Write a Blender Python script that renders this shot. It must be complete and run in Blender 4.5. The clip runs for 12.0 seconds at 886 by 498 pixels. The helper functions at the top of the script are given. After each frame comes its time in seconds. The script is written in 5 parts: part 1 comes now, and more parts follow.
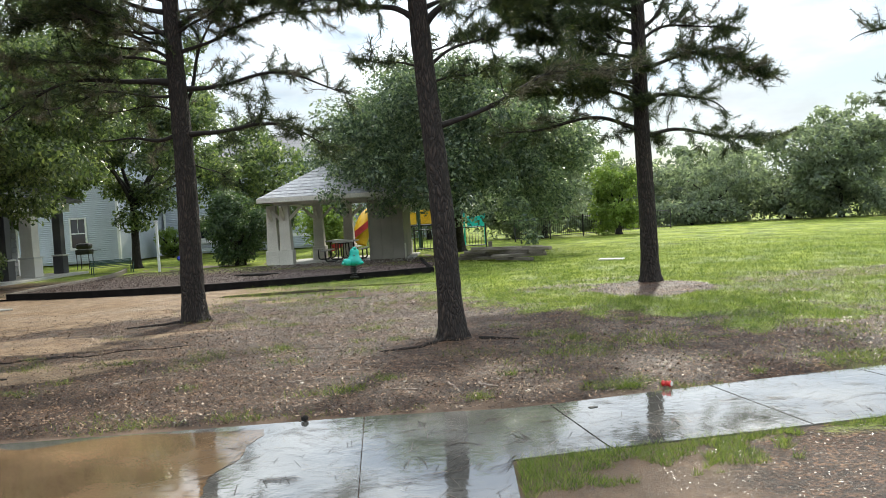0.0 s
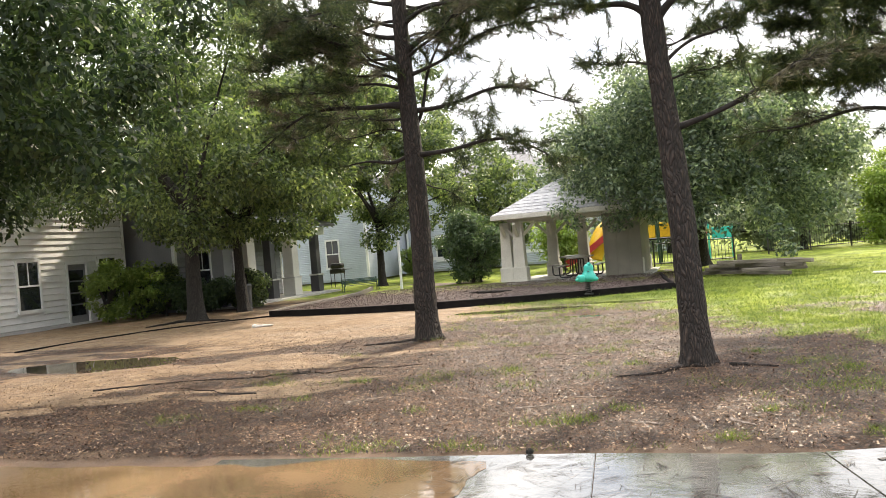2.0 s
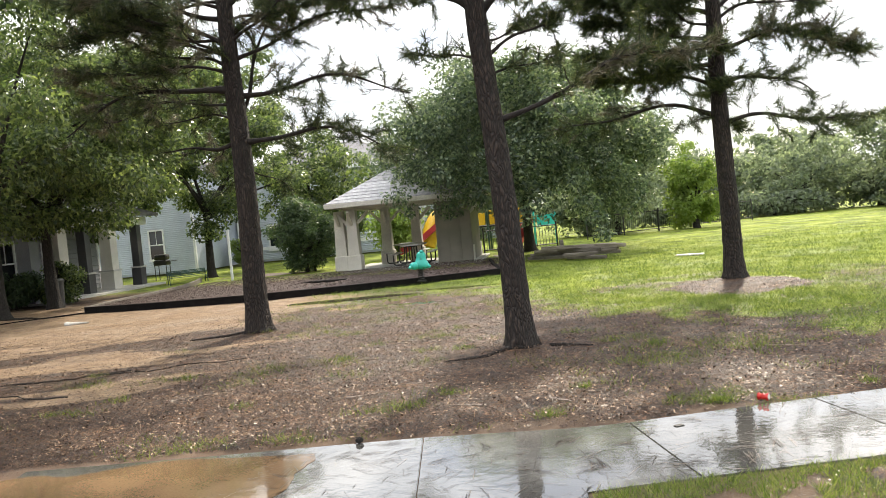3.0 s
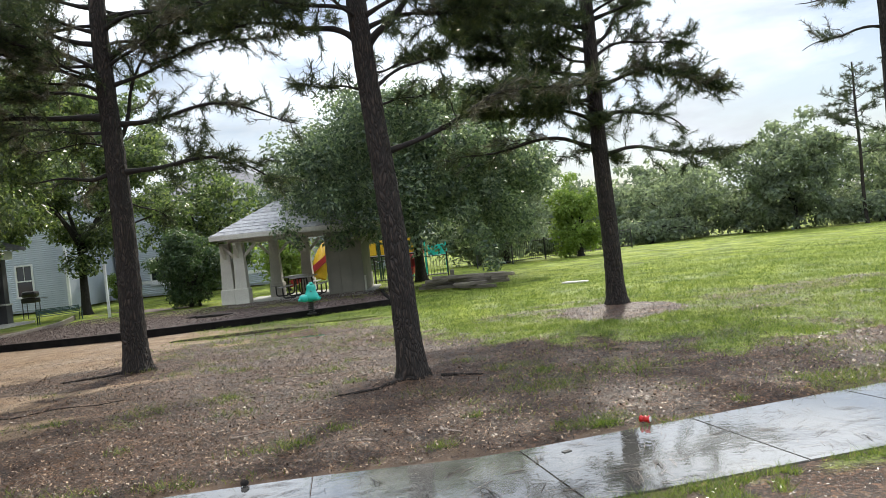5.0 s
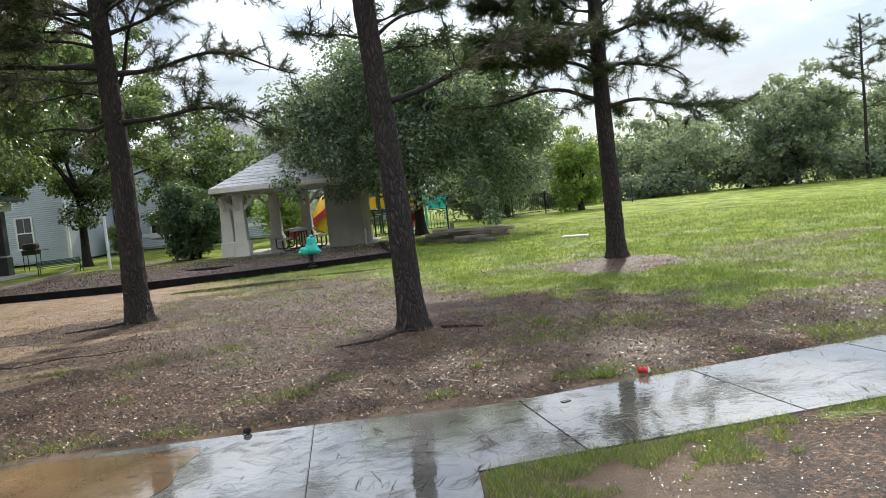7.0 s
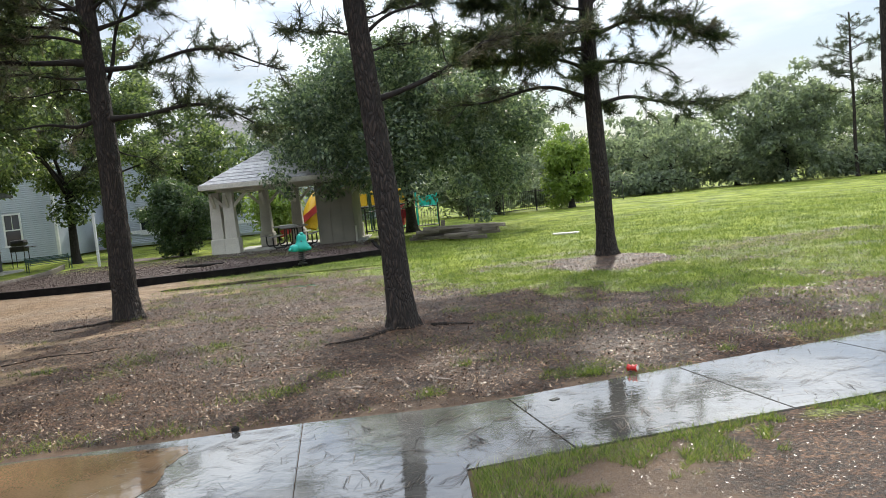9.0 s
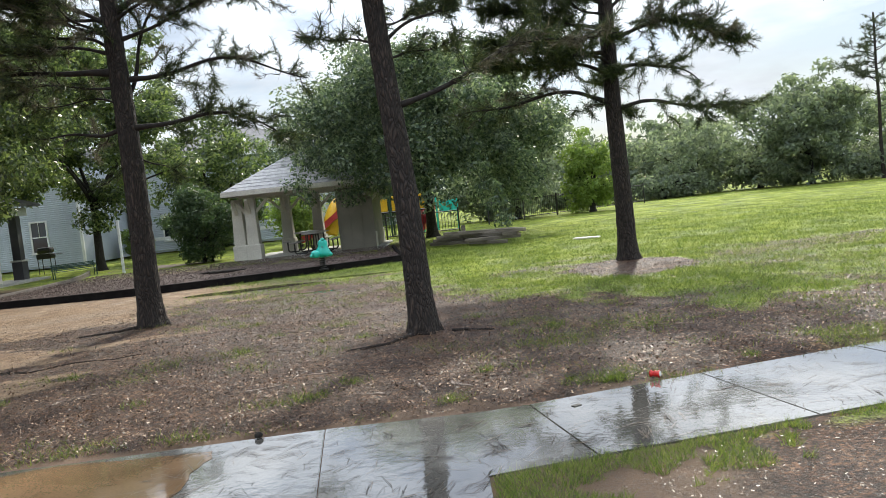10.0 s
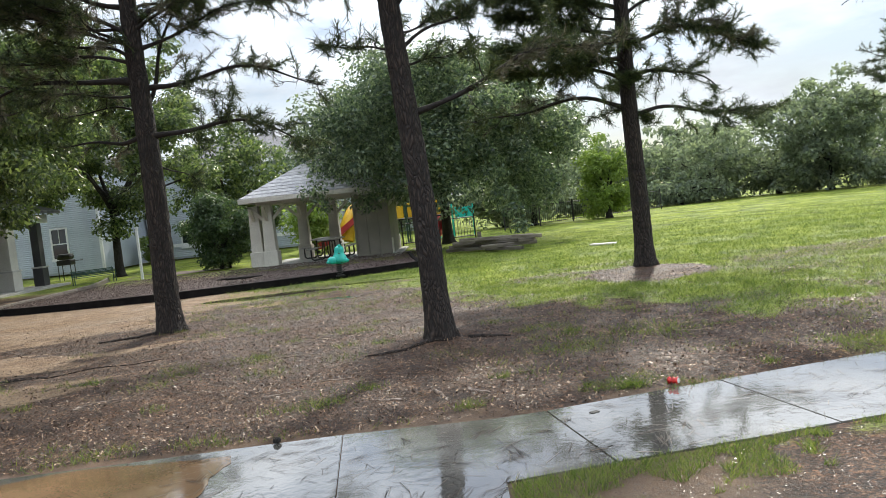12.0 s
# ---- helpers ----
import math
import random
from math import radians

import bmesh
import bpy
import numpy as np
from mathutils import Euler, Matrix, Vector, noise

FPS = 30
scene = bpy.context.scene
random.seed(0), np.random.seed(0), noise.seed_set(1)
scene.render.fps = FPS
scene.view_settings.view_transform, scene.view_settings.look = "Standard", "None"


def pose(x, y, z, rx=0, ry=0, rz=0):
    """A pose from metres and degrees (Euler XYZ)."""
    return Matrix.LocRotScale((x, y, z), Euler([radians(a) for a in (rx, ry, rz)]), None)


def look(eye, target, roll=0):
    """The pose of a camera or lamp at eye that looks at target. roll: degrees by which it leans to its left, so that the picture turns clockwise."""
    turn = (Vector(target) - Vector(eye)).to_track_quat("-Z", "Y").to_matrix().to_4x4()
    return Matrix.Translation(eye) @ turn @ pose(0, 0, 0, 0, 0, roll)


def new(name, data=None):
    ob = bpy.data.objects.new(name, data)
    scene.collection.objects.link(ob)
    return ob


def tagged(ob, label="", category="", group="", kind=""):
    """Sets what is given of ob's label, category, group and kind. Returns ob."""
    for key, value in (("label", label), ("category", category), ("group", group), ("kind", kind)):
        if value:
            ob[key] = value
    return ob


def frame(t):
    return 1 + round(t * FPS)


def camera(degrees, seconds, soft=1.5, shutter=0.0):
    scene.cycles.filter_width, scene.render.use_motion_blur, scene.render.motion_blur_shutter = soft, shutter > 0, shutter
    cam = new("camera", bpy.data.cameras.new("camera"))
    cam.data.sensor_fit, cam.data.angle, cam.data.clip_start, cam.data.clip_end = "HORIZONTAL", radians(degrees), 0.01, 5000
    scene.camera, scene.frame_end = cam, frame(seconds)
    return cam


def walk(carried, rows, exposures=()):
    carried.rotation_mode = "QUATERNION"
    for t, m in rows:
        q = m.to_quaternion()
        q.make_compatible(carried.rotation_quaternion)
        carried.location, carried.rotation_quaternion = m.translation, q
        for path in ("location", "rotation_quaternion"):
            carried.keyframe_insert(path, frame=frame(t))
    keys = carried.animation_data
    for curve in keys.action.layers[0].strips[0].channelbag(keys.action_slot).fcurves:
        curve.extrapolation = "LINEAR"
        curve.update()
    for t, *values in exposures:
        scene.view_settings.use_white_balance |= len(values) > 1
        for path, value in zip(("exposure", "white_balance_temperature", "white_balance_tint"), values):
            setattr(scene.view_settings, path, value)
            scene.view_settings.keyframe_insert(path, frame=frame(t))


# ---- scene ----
cam = camera(60.4, 12.0, soft=0.6)
PATH = [
    (0, (-0.013, -0.539, 1.638), (-0.092, 1.457, 1.549), -3.4),
    (0.5, (-0.036, -0.43, 1.644), (-0.233, 1.559, 1.592), -4.5),
    (1, (-0.174, -0.269, 1.647), (-0.649, 1.674, 1.63), -4.9),
    (1.5, (-0.163, -0.151, 1.621), (-0.829, 1.734, 1.618), -4.6),
    (2, (-0.02, 0.029, 1.624), (-0.698, 1.911, 1.621), -4.9),
    (2.5, (0.024, 0.047, 1.609), (-0.519, 1.971, 1.569), -5.9),
    (3, (0.049, 0.036, 1.634), (-0.217, 2.017, 1.561), -5.4),
    (3.2, (0.056, 0.064, 1.633), (-0.058, 2.059, 1.569), -4.7),
    (4.8, (0.076, 0.065, 1.643), (0.118, 2.064, 1.623), -5.9),
    (5, (0.075, 0.073, 1.64), (0.098, 2.073, 1.618), -6.0),
    (5.5, (0.076, 0.087, 1.64), (0.067, 2.086, 1.603), -6.1),
    (6, (0.063, 0.074, 1.644), (0.041, 2.073, 1.579), -6.1),
    (6.5, (0.062, 0.089, 1.622), (0.045, 2.086, 1.518), -6.0),
    (7, (0.065, 0.093, 1.619), (0.076, 2.088, 1.477), -5.8),
    (9, (0.082, 0.103, 1.624), (0.115, 2.097, 1.472), -5.7),
    (9.5, (0.08, 0.098, 1.63), (0.085, 2.092, 1.488), -5.9),
    (10, (0.08, 0.092, 1.636), (0.061, 2.088, 1.502), -6.1),
    (10.5, (0.078, 0.087, 1.63), (0.044, 2.083, 1.503), -6.1),
    (11, (0.067, 0.07, 1.634), (0.022, 2.065, 1.511), -6.2),
    (11.5, (0.061, 0.069, 1.635), (0.009, 2.064, 1.517), -6.2),
    (12, (0.068, 0.075, 1.637), (0.01, 2.071, 1.524), -6.2),
]
walk(cam, [(t, look(eye, target, roll)) for t, eye, target, roll in PATH],
     [(0, 0.06, 6250, 6), (0.5, 0.1, 6300, 6), (1, 0.26, 6500, 9), (1.5, 0.57, 6900, 12), (2, 0.66, 6950, 12), (2.5, 0.62, 6950, 12), (3, 0.42, 6800, 11), (3.2, 0.32, 6700, 10), (4.8, -0.05, 6200, 9), (12, -0.05, 6200, 9)])

# ---- world, sun ----
SUN_AZ, SUN_EL = 16.0, 42.0          # degrees right of +y, degrees above the ground
world = bpy.data.worlds.new("sky")
scene.world = world
world.use_nodes = True
wn, wl = world.node_tree.nodes, world.node_tree.links
wn.clear()
w_out = wn.new("ShaderNodeOutputWorld")
w_sky = wn.new("ShaderNodeTexSky")
w_sky.sky_type = "NISHITA"
w_sky.sun_disc = False
w_sky.sun_elevation, w_sky.sun_rotation = radians(SUN_EL), radians(SUN_AZ)
w_sky.air_density, w_sky.dust_density = 1.0, 1.0
w_coord = wn.new("ShaderNodeTexCoord")
w_map = wn.new("ShaderNodeMapping")
w_map.inputs["Scale"].default_value = (1.0, 1.0, 3.2)
w_noise = wn.new("ShaderNodeTexNoise")
w_noise.inputs["Scale"].default_value = 2.6
w_noise.inputs["Detail"].default_value = 7.0
w_noise.inputs["Roughness"].default_value = 0.55
w_ramp = wn.new("ShaderNodeValToRGB")
w_ramp.color_ramp.elements[0].position, w_ramp.color_ramp.elements[1].position = 0.4, 0.56
w_ramp.color_ramp.elements[0].color = (0.12, 0.12, 0.12, 1)
w_gain = wn.new("ShaderNodeMix")
w_gain.data_type = "RGBA"
w_gain.blend_type = "MULTIPLY"
w_gain.inputs["Factor"].default_value = 1.0
w_gain.inputs["B"].default_value = (0.1, 0.1, 0.1, 1)
w_mix = wn.new("ShaderNodeMix")
w_mix.data_type = "RGBA"
# cloud: brighter towards the zenith, as under any overcast sky, with grey undersides
w_sep = wn.new("ShaderNodeSeparateXYZ")
w_zen = wn.new("ShaderNodeMapRange")
w_zen.inputs["From Min"].default_value, w_zen.inputs["From Max"].default_value = 0.0, 0.9
w_zen.inputs["To Min"].default_value, w_zen.inputs["To Max"].default_value = 0.76, 3.7
w_under = wn.new("ShaderNodeTexNoise")
w_under.inputs["Scale"].default_value, w_under.inputs["Detail"].default_value = 4.5, 6.0
w_shade = wn.new("ShaderNodeMapRange")
w_shade.inputs["From Min"].default_value, w_shade.inputs["From Max"].default_value = 0.35, 0.6
w_shade.inputs["To Min"].default_value, w_shade.inputs["To Max"].default_value = 0.68, 1.04
w_mul = wn.new("ShaderNodeMath")
w_mul.operation = "MULTIPLY"
w_cloud = wn.new("ShaderNodeMix")
w_cloud.data_type = "RGBA"
w_cloud.blend_type = "MULTIPLY"
w_cloud.inputs["Factor"].default_value = 1.0
w_cloud.inputs["A"].default_value = (0.97, 1.0, 1.03, 1)
wl.new(w_coord.outputs["Generated"], w_sep.inputs["Vector"])
wl.new(w_sep.outputs["Z"], w_zen.inputs["Value"])
wl.new(w_map.outputs["Vector"], w_under.inputs["Vector"])
wl.new(w_under.outputs["Fac"], w_shade.inputs["Value"])
wl.new(w_zen.outputs["Result"], w_mul.inputs[0])
wl.new(w_shade.outputs["Result"], w_mul.inputs[1])
wl.new(w_mul.outputs["Value"], w_cloud.inputs["B"])
wl.new(w_cloud.outputs["Result"], w_mix.inputs["B"])
w_bg = wn.new("ShaderNodeBackground")
w_bg.inputs["Strength"].default_value = 1.0
wl.new(w_coord.outputs["Generated"], w_map.inputs["Vector"])
wl.new(w_map.outputs["Vector"], w_noise.inputs["Vector"])
wl.new(w_noise.outputs["Fac"], w_ramp.inputs["Fac"])
wl.new(w_ramp.outputs["Color"], w_mix.inputs["Factor"])
wl.new(w_sky.outputs["Color"], w_gain.inputs["A"])
wl.new(w_gain.outputs["Result"], w_mix.inputs["A"])
wl.new(w_mix.outputs["Result"], w_bg.inputs["Color"])
wl.new(w_bg.outputs["Background"], w_out.inputs["Surface"])

sun = new("sun", bpy.data.lights.new("sun", "SUN"))
sun.data.energy, sun.data.angle, sun.data.color = 4.2, radians(2.5), (1.0, 0.9, 0.74)
_a, _e = radians(SUN_AZ), radians(SUN_EL)
sun.matrix_world = look((60 * math.sin(_a) * math.cos(_e), 60 * math.cos(_a) * math.cos(_e), 60 * math.sin(_e)), (0, 0, 0))

# ---- small tools ----
rng = np.random.default_rng(7)


def smooth_noise(x, y, scale, seed=0):
    """Value noise in 0..1 on the plan, for arrays."""
    x, y = np.asarray(x, float) / scale, np.asarray(y, float) / scale
    xi, yi = np.floor(x), np.floor(y)
    fx, fy = x - xi, y - yi
    fx, fy = fx * fx * (3 - 2 * fx), fy * fy * (3 - 2 * fy)

    def h(a, b):
        v = np.sin(a * 127.1 + b * 311.7 + seed * 74.7) * 43758.5453
        return v - np.floor(v)
    return (h(xi, yi) * (1 - fx) + h(xi + 1, yi) * fx) * (1 - fy) + (h(xi, yi + 1) * (1 - fx) + h(xi + 1, yi + 1) * fx) * fy


def fbm(x, y, scale, seed=0):
    return (smooth_noise(x, y, scale, seed) * 0.5 + smooth_noise(x, y, scale / 2.1, seed + 1) * 0.3 + smooth_noise(x, y, scale / 4.3, seed + 2) * 0.2)


def step(a, b, v):
    t = np.clip((np.asarray(v, float) - a) / (b - a), 0, 1)
    return t * t * (3 - 2 * t)


def mesh_np(name, verts, faces):
    """A mesh from arrays; all faces have the same number of corners."""
    verts, faces = np.asarray(verts, np.float32), np.asarray(faces, np.int32)
    me = bpy.data.meshes.new(name)
    me.vertices.add(len(verts))
    me.vertices.foreach_set("co", verts.ravel())
    n = faces.shape[1]
    me.loops.add(faces.size)
    me.loops.foreach_set("vertex_index", faces.ravel())
    me.polygons.add(len(faces))
    me.polygons.foreach_set("loop_start", np.arange(0, faces.size, n, dtype=np.int32))
    me.update(calc_edges=True)
    return me


def ob_np(name, verts, faces, material, parent=None, smooth=False):
    me = mesh_np(name, verts, faces)
    me.materials.append(material)
    if smooth:
        me.polygons.foreach_set("use_smooth", np.ones(len(me.polygons), bool))
    ob = new(name, me)
    ob.parent = parent
    return ob


def thing(name, at, label, category, group="", rz=0.0):
    ob = new(name)
    ob.empty_display_size = 0.2
    ob.location, ob.rotation_euler = at, (0, 0, radians(rz))
    return tagged(ob, label, category, group)


def part(name, bm, material, parent, label="", smooth=False):
    me = bpy.data.meshes.new(name)
    if smooth:
        for f in bm.faces:
            f.smooth = True
    bm.to_mesh(me)
    bm.free()
    me.materials.append(material)
    ob = new(name, me)
    ob.parent = parent
    return tagged(ob, label)


def box(bm, lo, hi, bevel=0.0):
    """Adds a box to bm, with bevelled edges."""
    size = [b - a for a, b in zip(lo, hi)]
    mid = [(a + b) / 2 for a, b in zip(lo, hi)]
    made = bmesh.ops.create_cube(bm, size=1.0, matrix=Matrix.Translation(mid) @ Matrix.Diagonal((*size, 1)))
    if bevel:
        edges = list({e for v in made["verts"] for e in v.link_edges})
        bmesh.ops.bevel(bm, geom=edges, offset=bevel, segments=2, affect="EDGES", profile=0.5)
    return bm


def boxes(*items, bevel=0.0):
    bm = bmesh.new()
    for lo, hi in items:
        box(bm, lo, hi, bevel)
    return bm


def tube(points, radii, sides=8, rough=0.0, cap=True, seed=0):
    """A tapered tube along points: vertices and quads."""
    pts = np.asarray(points, float)
    n = len(pts)
    tang = np.gradient(pts, axis=0)
    tang /= np.linalg.norm(tang, axis=1)[:, None] + 1e-9
    ref = np.array([0.0, 0, 1]) if abs(tang[0][2]) < 0.8 else np.array([1.0, 0, 0])
    verts = []
    r0 = np.random.default_rng(seed)
    for i in range(n):
        a = np.cross(tang[i], ref)
        a /= np.linalg.norm(a) + 1e-9
        b = np.cross(tang[i], a)
        th = np.arange(sides) * 2 * np.pi / sides
        rr = radii[i] * (1 + rough * r0.standard_normal(sides))
        verts.append(pts[i] + np.outer(np.cos(th) * rr, a) + np.outer(np.sin(th) * rr, b))
    verts = np.concatenate(verts)
    i, j = np.meshgrid(np.arange(n - 1), np.arange(sides), indexing="ij")
    k = (j + 1) % sides
    faces = np.stack([i * sides + j, i * sides + k, (i + 1) * sides + k, (i + 1) * sides + j], -1).reshape(-1, 4)
    return verts, faces


def join_np(items):
    vs, fs, o = [], [], 0
    for v, f in items:
        vs.append(v)
        fs.append(f + o)
        o += len(v)
    return np.concatenate(vs), np.concatenate(fs)


def rod(bm, a, b, r, sides=10):
    a, b = Vector(a), Vector(b)
    m = Matrix.Translation((a + b) / 2) @ (b - a).to_track_quat("Z", "Y").to_matrix().to_4x4()
    bmesh.ops.create_cone(bm, cap_ends=True, segments=sides, radius1=r, radius2=r, depth=(b - a).length, matrix=m)
    return bm


# ---- materials ----
def mat(name, c1, c2, scale=4.0, rough=0.7, bump=0.2, fine=40.0, stretch=(1, 1, 1), c3=None, metal=0.0, spec=0.5, rough_var=0.0, random=0.0):
    """Two-scale noise surface in object space metres."""
    m = bpy.data.materials.new(name)
    m.use_nodes = True
    n, l = m.node_tree.nodes, m.node_tree.links
    b = n["Principled BSDF"]
    tc = n.new("ShaderNodeTexCoord")
    mp = n.new("ShaderNodeMapping")
    mp.inputs["Scale"].default_value = stretch
    l.new(tc.outputs["Object"], mp.inputs["Vector"])
    big = n.new("ShaderNodeTexNoise")
    big.inputs["Scale"].default_value, big.inputs["Detail"].default_value = scale, 6
    small = n.new("ShaderNodeTexNoise")
    small.inputs["Scale"].default_value, small.inputs["Detail"].default_value = fine, 4
    for x in (big, small):
        l.new(mp.outputs["Vector"], x.inputs["Vector"])
    ramp = n.new("ShaderNodeValToRGB")
    e = ramp.color_ramp.elements
    e[0].position, e[1].position = 0.34, 0.66
    e[0].color, e[1].color = (*c1, 1), (*c2, 1)
    l.new(big.outputs["Fac"], ramp.inputs["Fac"])
    mix = n.new("ShaderNodeMix")
    mix.data_type = "RGBA"
    mix.blend_type = "MULTIPLY"
    mix.inputs["Factor"].default_value = 0.55
    r2 = n.new("ShaderNodeValToRGB")
    r2.color_ramp.elements[0].position, r2.color_ramp.elements[1].position = 0.3, 0.7
    r2.color_ramp.elements[0].color, r2.color_ramp.elements[1].color = (0.55, 0.55, 0.55, 1), (1.25, 1.25, 1.25, 1)
    l.new(small.outputs["Fac"], r2.inputs["Fac"])
    l.new(ramp.outputs["Color"], mix.inputs["A"])
    l.new(r2.outputs["Color"], mix.inputs["B"])
    out = mix.outputs["Result"]
    if random:
        info = n.new("ShaderNodeObjectInfo")
        hsv = n.new("ShaderNodeHueSaturation")
        mr = n.new("ShaderNodeMapRange")
        mr.inputs["To Min"].default_value, mr.inputs["To Max"].default_value = 1 - random, 1 + random
        l.new(info.outputs["Random"], mr.inputs["Value"])
        l.new(mr.outputs["Result"], hsv.inputs["Value"])
        l.new(out, hsv.inputs["Color"])
        out = hsv.outputs["Color"]
    l.new(out, b.inputs["Base Color"])
    b.inputs["Roughness"].default_value = rough
    b.inputs["Metallic"].default_value = metal
    b.inputs["Specular IOR Level"].default_value = spec
    if rough_var:
        mr = n.new("ShaderNodeMapRange")
        mr.inputs["From Min"].default_value, mr.inputs["From Max"].default_value = 0.35, 0.65
        mr.inputs["To Min"].default_value, mr.inputs["To Max"].default_value = max(0.02, rough - rough_var), min(1, rough + rough_var)
        l.new(big.outputs["Fac"], mr.inputs["Value"])
        l.new(mr.outputs["Result"], b.inputs["Roughness"])
    if bump:
        bp = n.new("ShaderNodeBump")
        bp.inputs["Strength"].default_value, bp.inputs["Distance"].default_value = bump, 0.02
        l.new(small.outputs["Fac"], bp.inputs["Height"])
        l.new(bp.outputs["Normal"], b.inputs["Normal"])
    return m


def leaf_mat(name, dark, mid, light, trans=0.45, rough=0.45, spec=0.4, at=0.55):
    """Leaves: colour by island, light passing through."""
    m = bpy.data.materials.new(name)
    m.use_nodes = True
    n, l = m.node_tree.nodes, m.node_tree.links
    b = n["Principled BSDF"]
    geo = n.new("ShaderNodeNewGeometry")
    ramp = n.new("ShaderNodeValToRGB")
    e = ramp.color_ramp.elements
    e[0].position, e[1].position = 0.0, 1.0
    e[0].color, e[1].color = (*dark, 1), (*light, 1)
    e.new(at).color = (*mid, 1)
    l.new(geo.outputs["Random Per Island"], ramp.inputs["Fac"])
    l.new(ramp.outputs["Color"], b.inputs["Base Color"])
    b.inputs["Roughness"].default_value, b.inputs["Specular IOR Level"].default_value = rough, spec
    tr = n.new("ShaderNodeBsdfTranslucent")
    gain = n.new("ShaderNodeMix")
    gain.data_type = "RGBA"
    gain.blend_type = "MULTIPLY"
    gain.inputs["Factor"].default_value = 1.0
    gain.inputs["B"].default_value = (1.6, 1.65, 0.95, 1)
    l.new(ramp.outputs["Color"], gain.inputs["A"])
    l.new(gain.outputs["Result"], tr.inputs["Color"])
    mix = n.new("ShaderNodeMixShader")
    mix.inputs["Fac"].default_value = trans
    l.new(b.outputs["BSDF"], mix.inputs[1])
    l.new(tr.outputs["BSDF"], mix.inputs[2])
    l.new(mix.outputs["Shader"], n["Material Output"].inputs["Surface"])
    return m


def bark_mat(name, crack, plate, light):
    m = bpy.data.materials.new(name)
    m.use_nodes = True
    n, l = m.node_tree.nodes, m.node_tree.links
    b = n["Principled BSDF"]
    tc = n.new("ShaderNodeTexCoord")
    mp = n.new("ShaderNodeMapping")
    mp.inputs["Scale"].default_value = (1, 1, 0.26)
    wob = n.new("ShaderNodeTexNoise")
    wob.inputs["Scale"].default_value = 5
    add = n.new("ShaderNodeMix")
    add.data_type = "VECTOR"
    add.inputs["Factor"].default_value = 0.2
    l.new(tc.outputs["Object"], mp.inputs["Vector"])
    l.new(mp.outputs["Vector"], wob.inputs["Vector"])
    l.new(mp.outputs["Vector"], add.inputs["A"])
    l.new(wob.outputs["Color"], add.inputs["B"])
    vor = n.new("ShaderNodeTexVoronoi")
    vor.feature = "DISTANCE_TO_EDGE"
    vor.inputs["Scale"].default_value = 36
    l.new(add.outputs["Result"], vor.inputs["Vector"])
    fine = n.new("ShaderNodeTexNoise")
    fine.inputs["Scale"].default_value, fine.inputs["Detail"].default_value = 22, 9
    l.new(mp.outputs["Vector"], fine.inputs["Vector"])
    r1 = n.new("ShaderNodeValToRGB")
    r1.color_ramp.elements[0].position, r1.color_ramp.elements[1].position = 0.3, 0.7
    r1.color_ramp.elements[0].color, r1.color_ramp.elements[1].color = (*plate, 1), (*light, 1)
    l.new(fine.outputs["Fac"], r1.inputs["Fac"])
    mr = n.new("ShaderNodeMapRange")
    mr.inputs["From Max"].default_value = 0.34
    l.new(vor.outputs["Distance"], mr.inputs["Value"])
    mix = n.new("ShaderNodeMix")
    mix.data_type = "RGBA"
    mix.inputs["A"].default_value = (*crack, 1)
    l.new(mr.outputs["Result"], mix.inputs["Factor"])
    l.new(r1.outputs["Color"], mix.inputs["B"])
    l.new(mix.outputs["Result"], b.inputs["Base Color"])
    b.inputs["Roughness"].default_value = 0.8
    hgt = n.new("ShaderNodeMath")
    hgt.operation = "ADD"
    l.new(mr.outputs["Result"], hgt.inputs[0])
    l.new(fine.outputs["Fac"], hgt.inputs[1])
    bp = n.new("ShaderNodeBump")
    bp.inputs["Strength"].default_value, bp.inputs["Distance"].default_value = 0.9, 0.025
    l.new(hgt.outputs["Value"], bp.inputs["Height"])
    l.new(bp.outputs["Normal"], b.inputs["Normal"])
    return m


M_PINE_BARK = bark_mat("pine_bark", (0.006, 0.0042, 0.0035), (0.02, 0.0135, 0.0105), (0.075, 0.052, 0.041))
M_OAK_BARK = bark_mat("oak_bark", (0.009, 0.0075, 0.006), (0.027, 0.022, 0.018), (0.05, 0.042, 0.035))
M_LIMB = mat("limb_bark", (0.008, 0.006, 0.005), (0.022, 0.017, 0.014), 8, 0.85, 0.5)
M_NEEDLE = leaf_mat("pine_needles", (0.014, 0.027, 0.012), (0.036, 0.058, 0.022), (0.12, 0.135, 0.055), 0.35, 0.4)
M_NEEDLE_DRY = leaf_mat("grey_pine_needles", (0.06, 0.06, 0.04), (0.1, 0.095, 0.07), (0.2, 0.17, 0.13), 0.25, 0.5)
M_OAK_LEAF = leaf_mat("oak_leaves", (0.03, 0.05, 0.026), (0.09, 0.13, 0.06), (0.23, 0.28, 0.12), 0.55, 0.28, 0.6)
M_DARK_LEAF = leaf_mat("dark_oak_leaves", (0.036, 0.06, 0.046), (0.1, 0.14, 0.1), (0.24, 0.29, 0.2), 0.55, 0.35, 0.5)
# distance haze put into the leaf colour: paler and greyer green
M_HAZED_LEAF = leaf_mat("hazed_far_leaves", (0.11, 0.14, 0.125), (0.18, 0.215, 0.185), (0.26, 0.3, 0.25), 0.62, 0.6, 0.3)
M_LIME_LEAF = leaf_mat("lime_leaves", (0.11, 0.165, 0.05), (0.17, 0.24, 0.07), (0.25, 0.32, 0.1), 0.55, 0.5, 0.3)
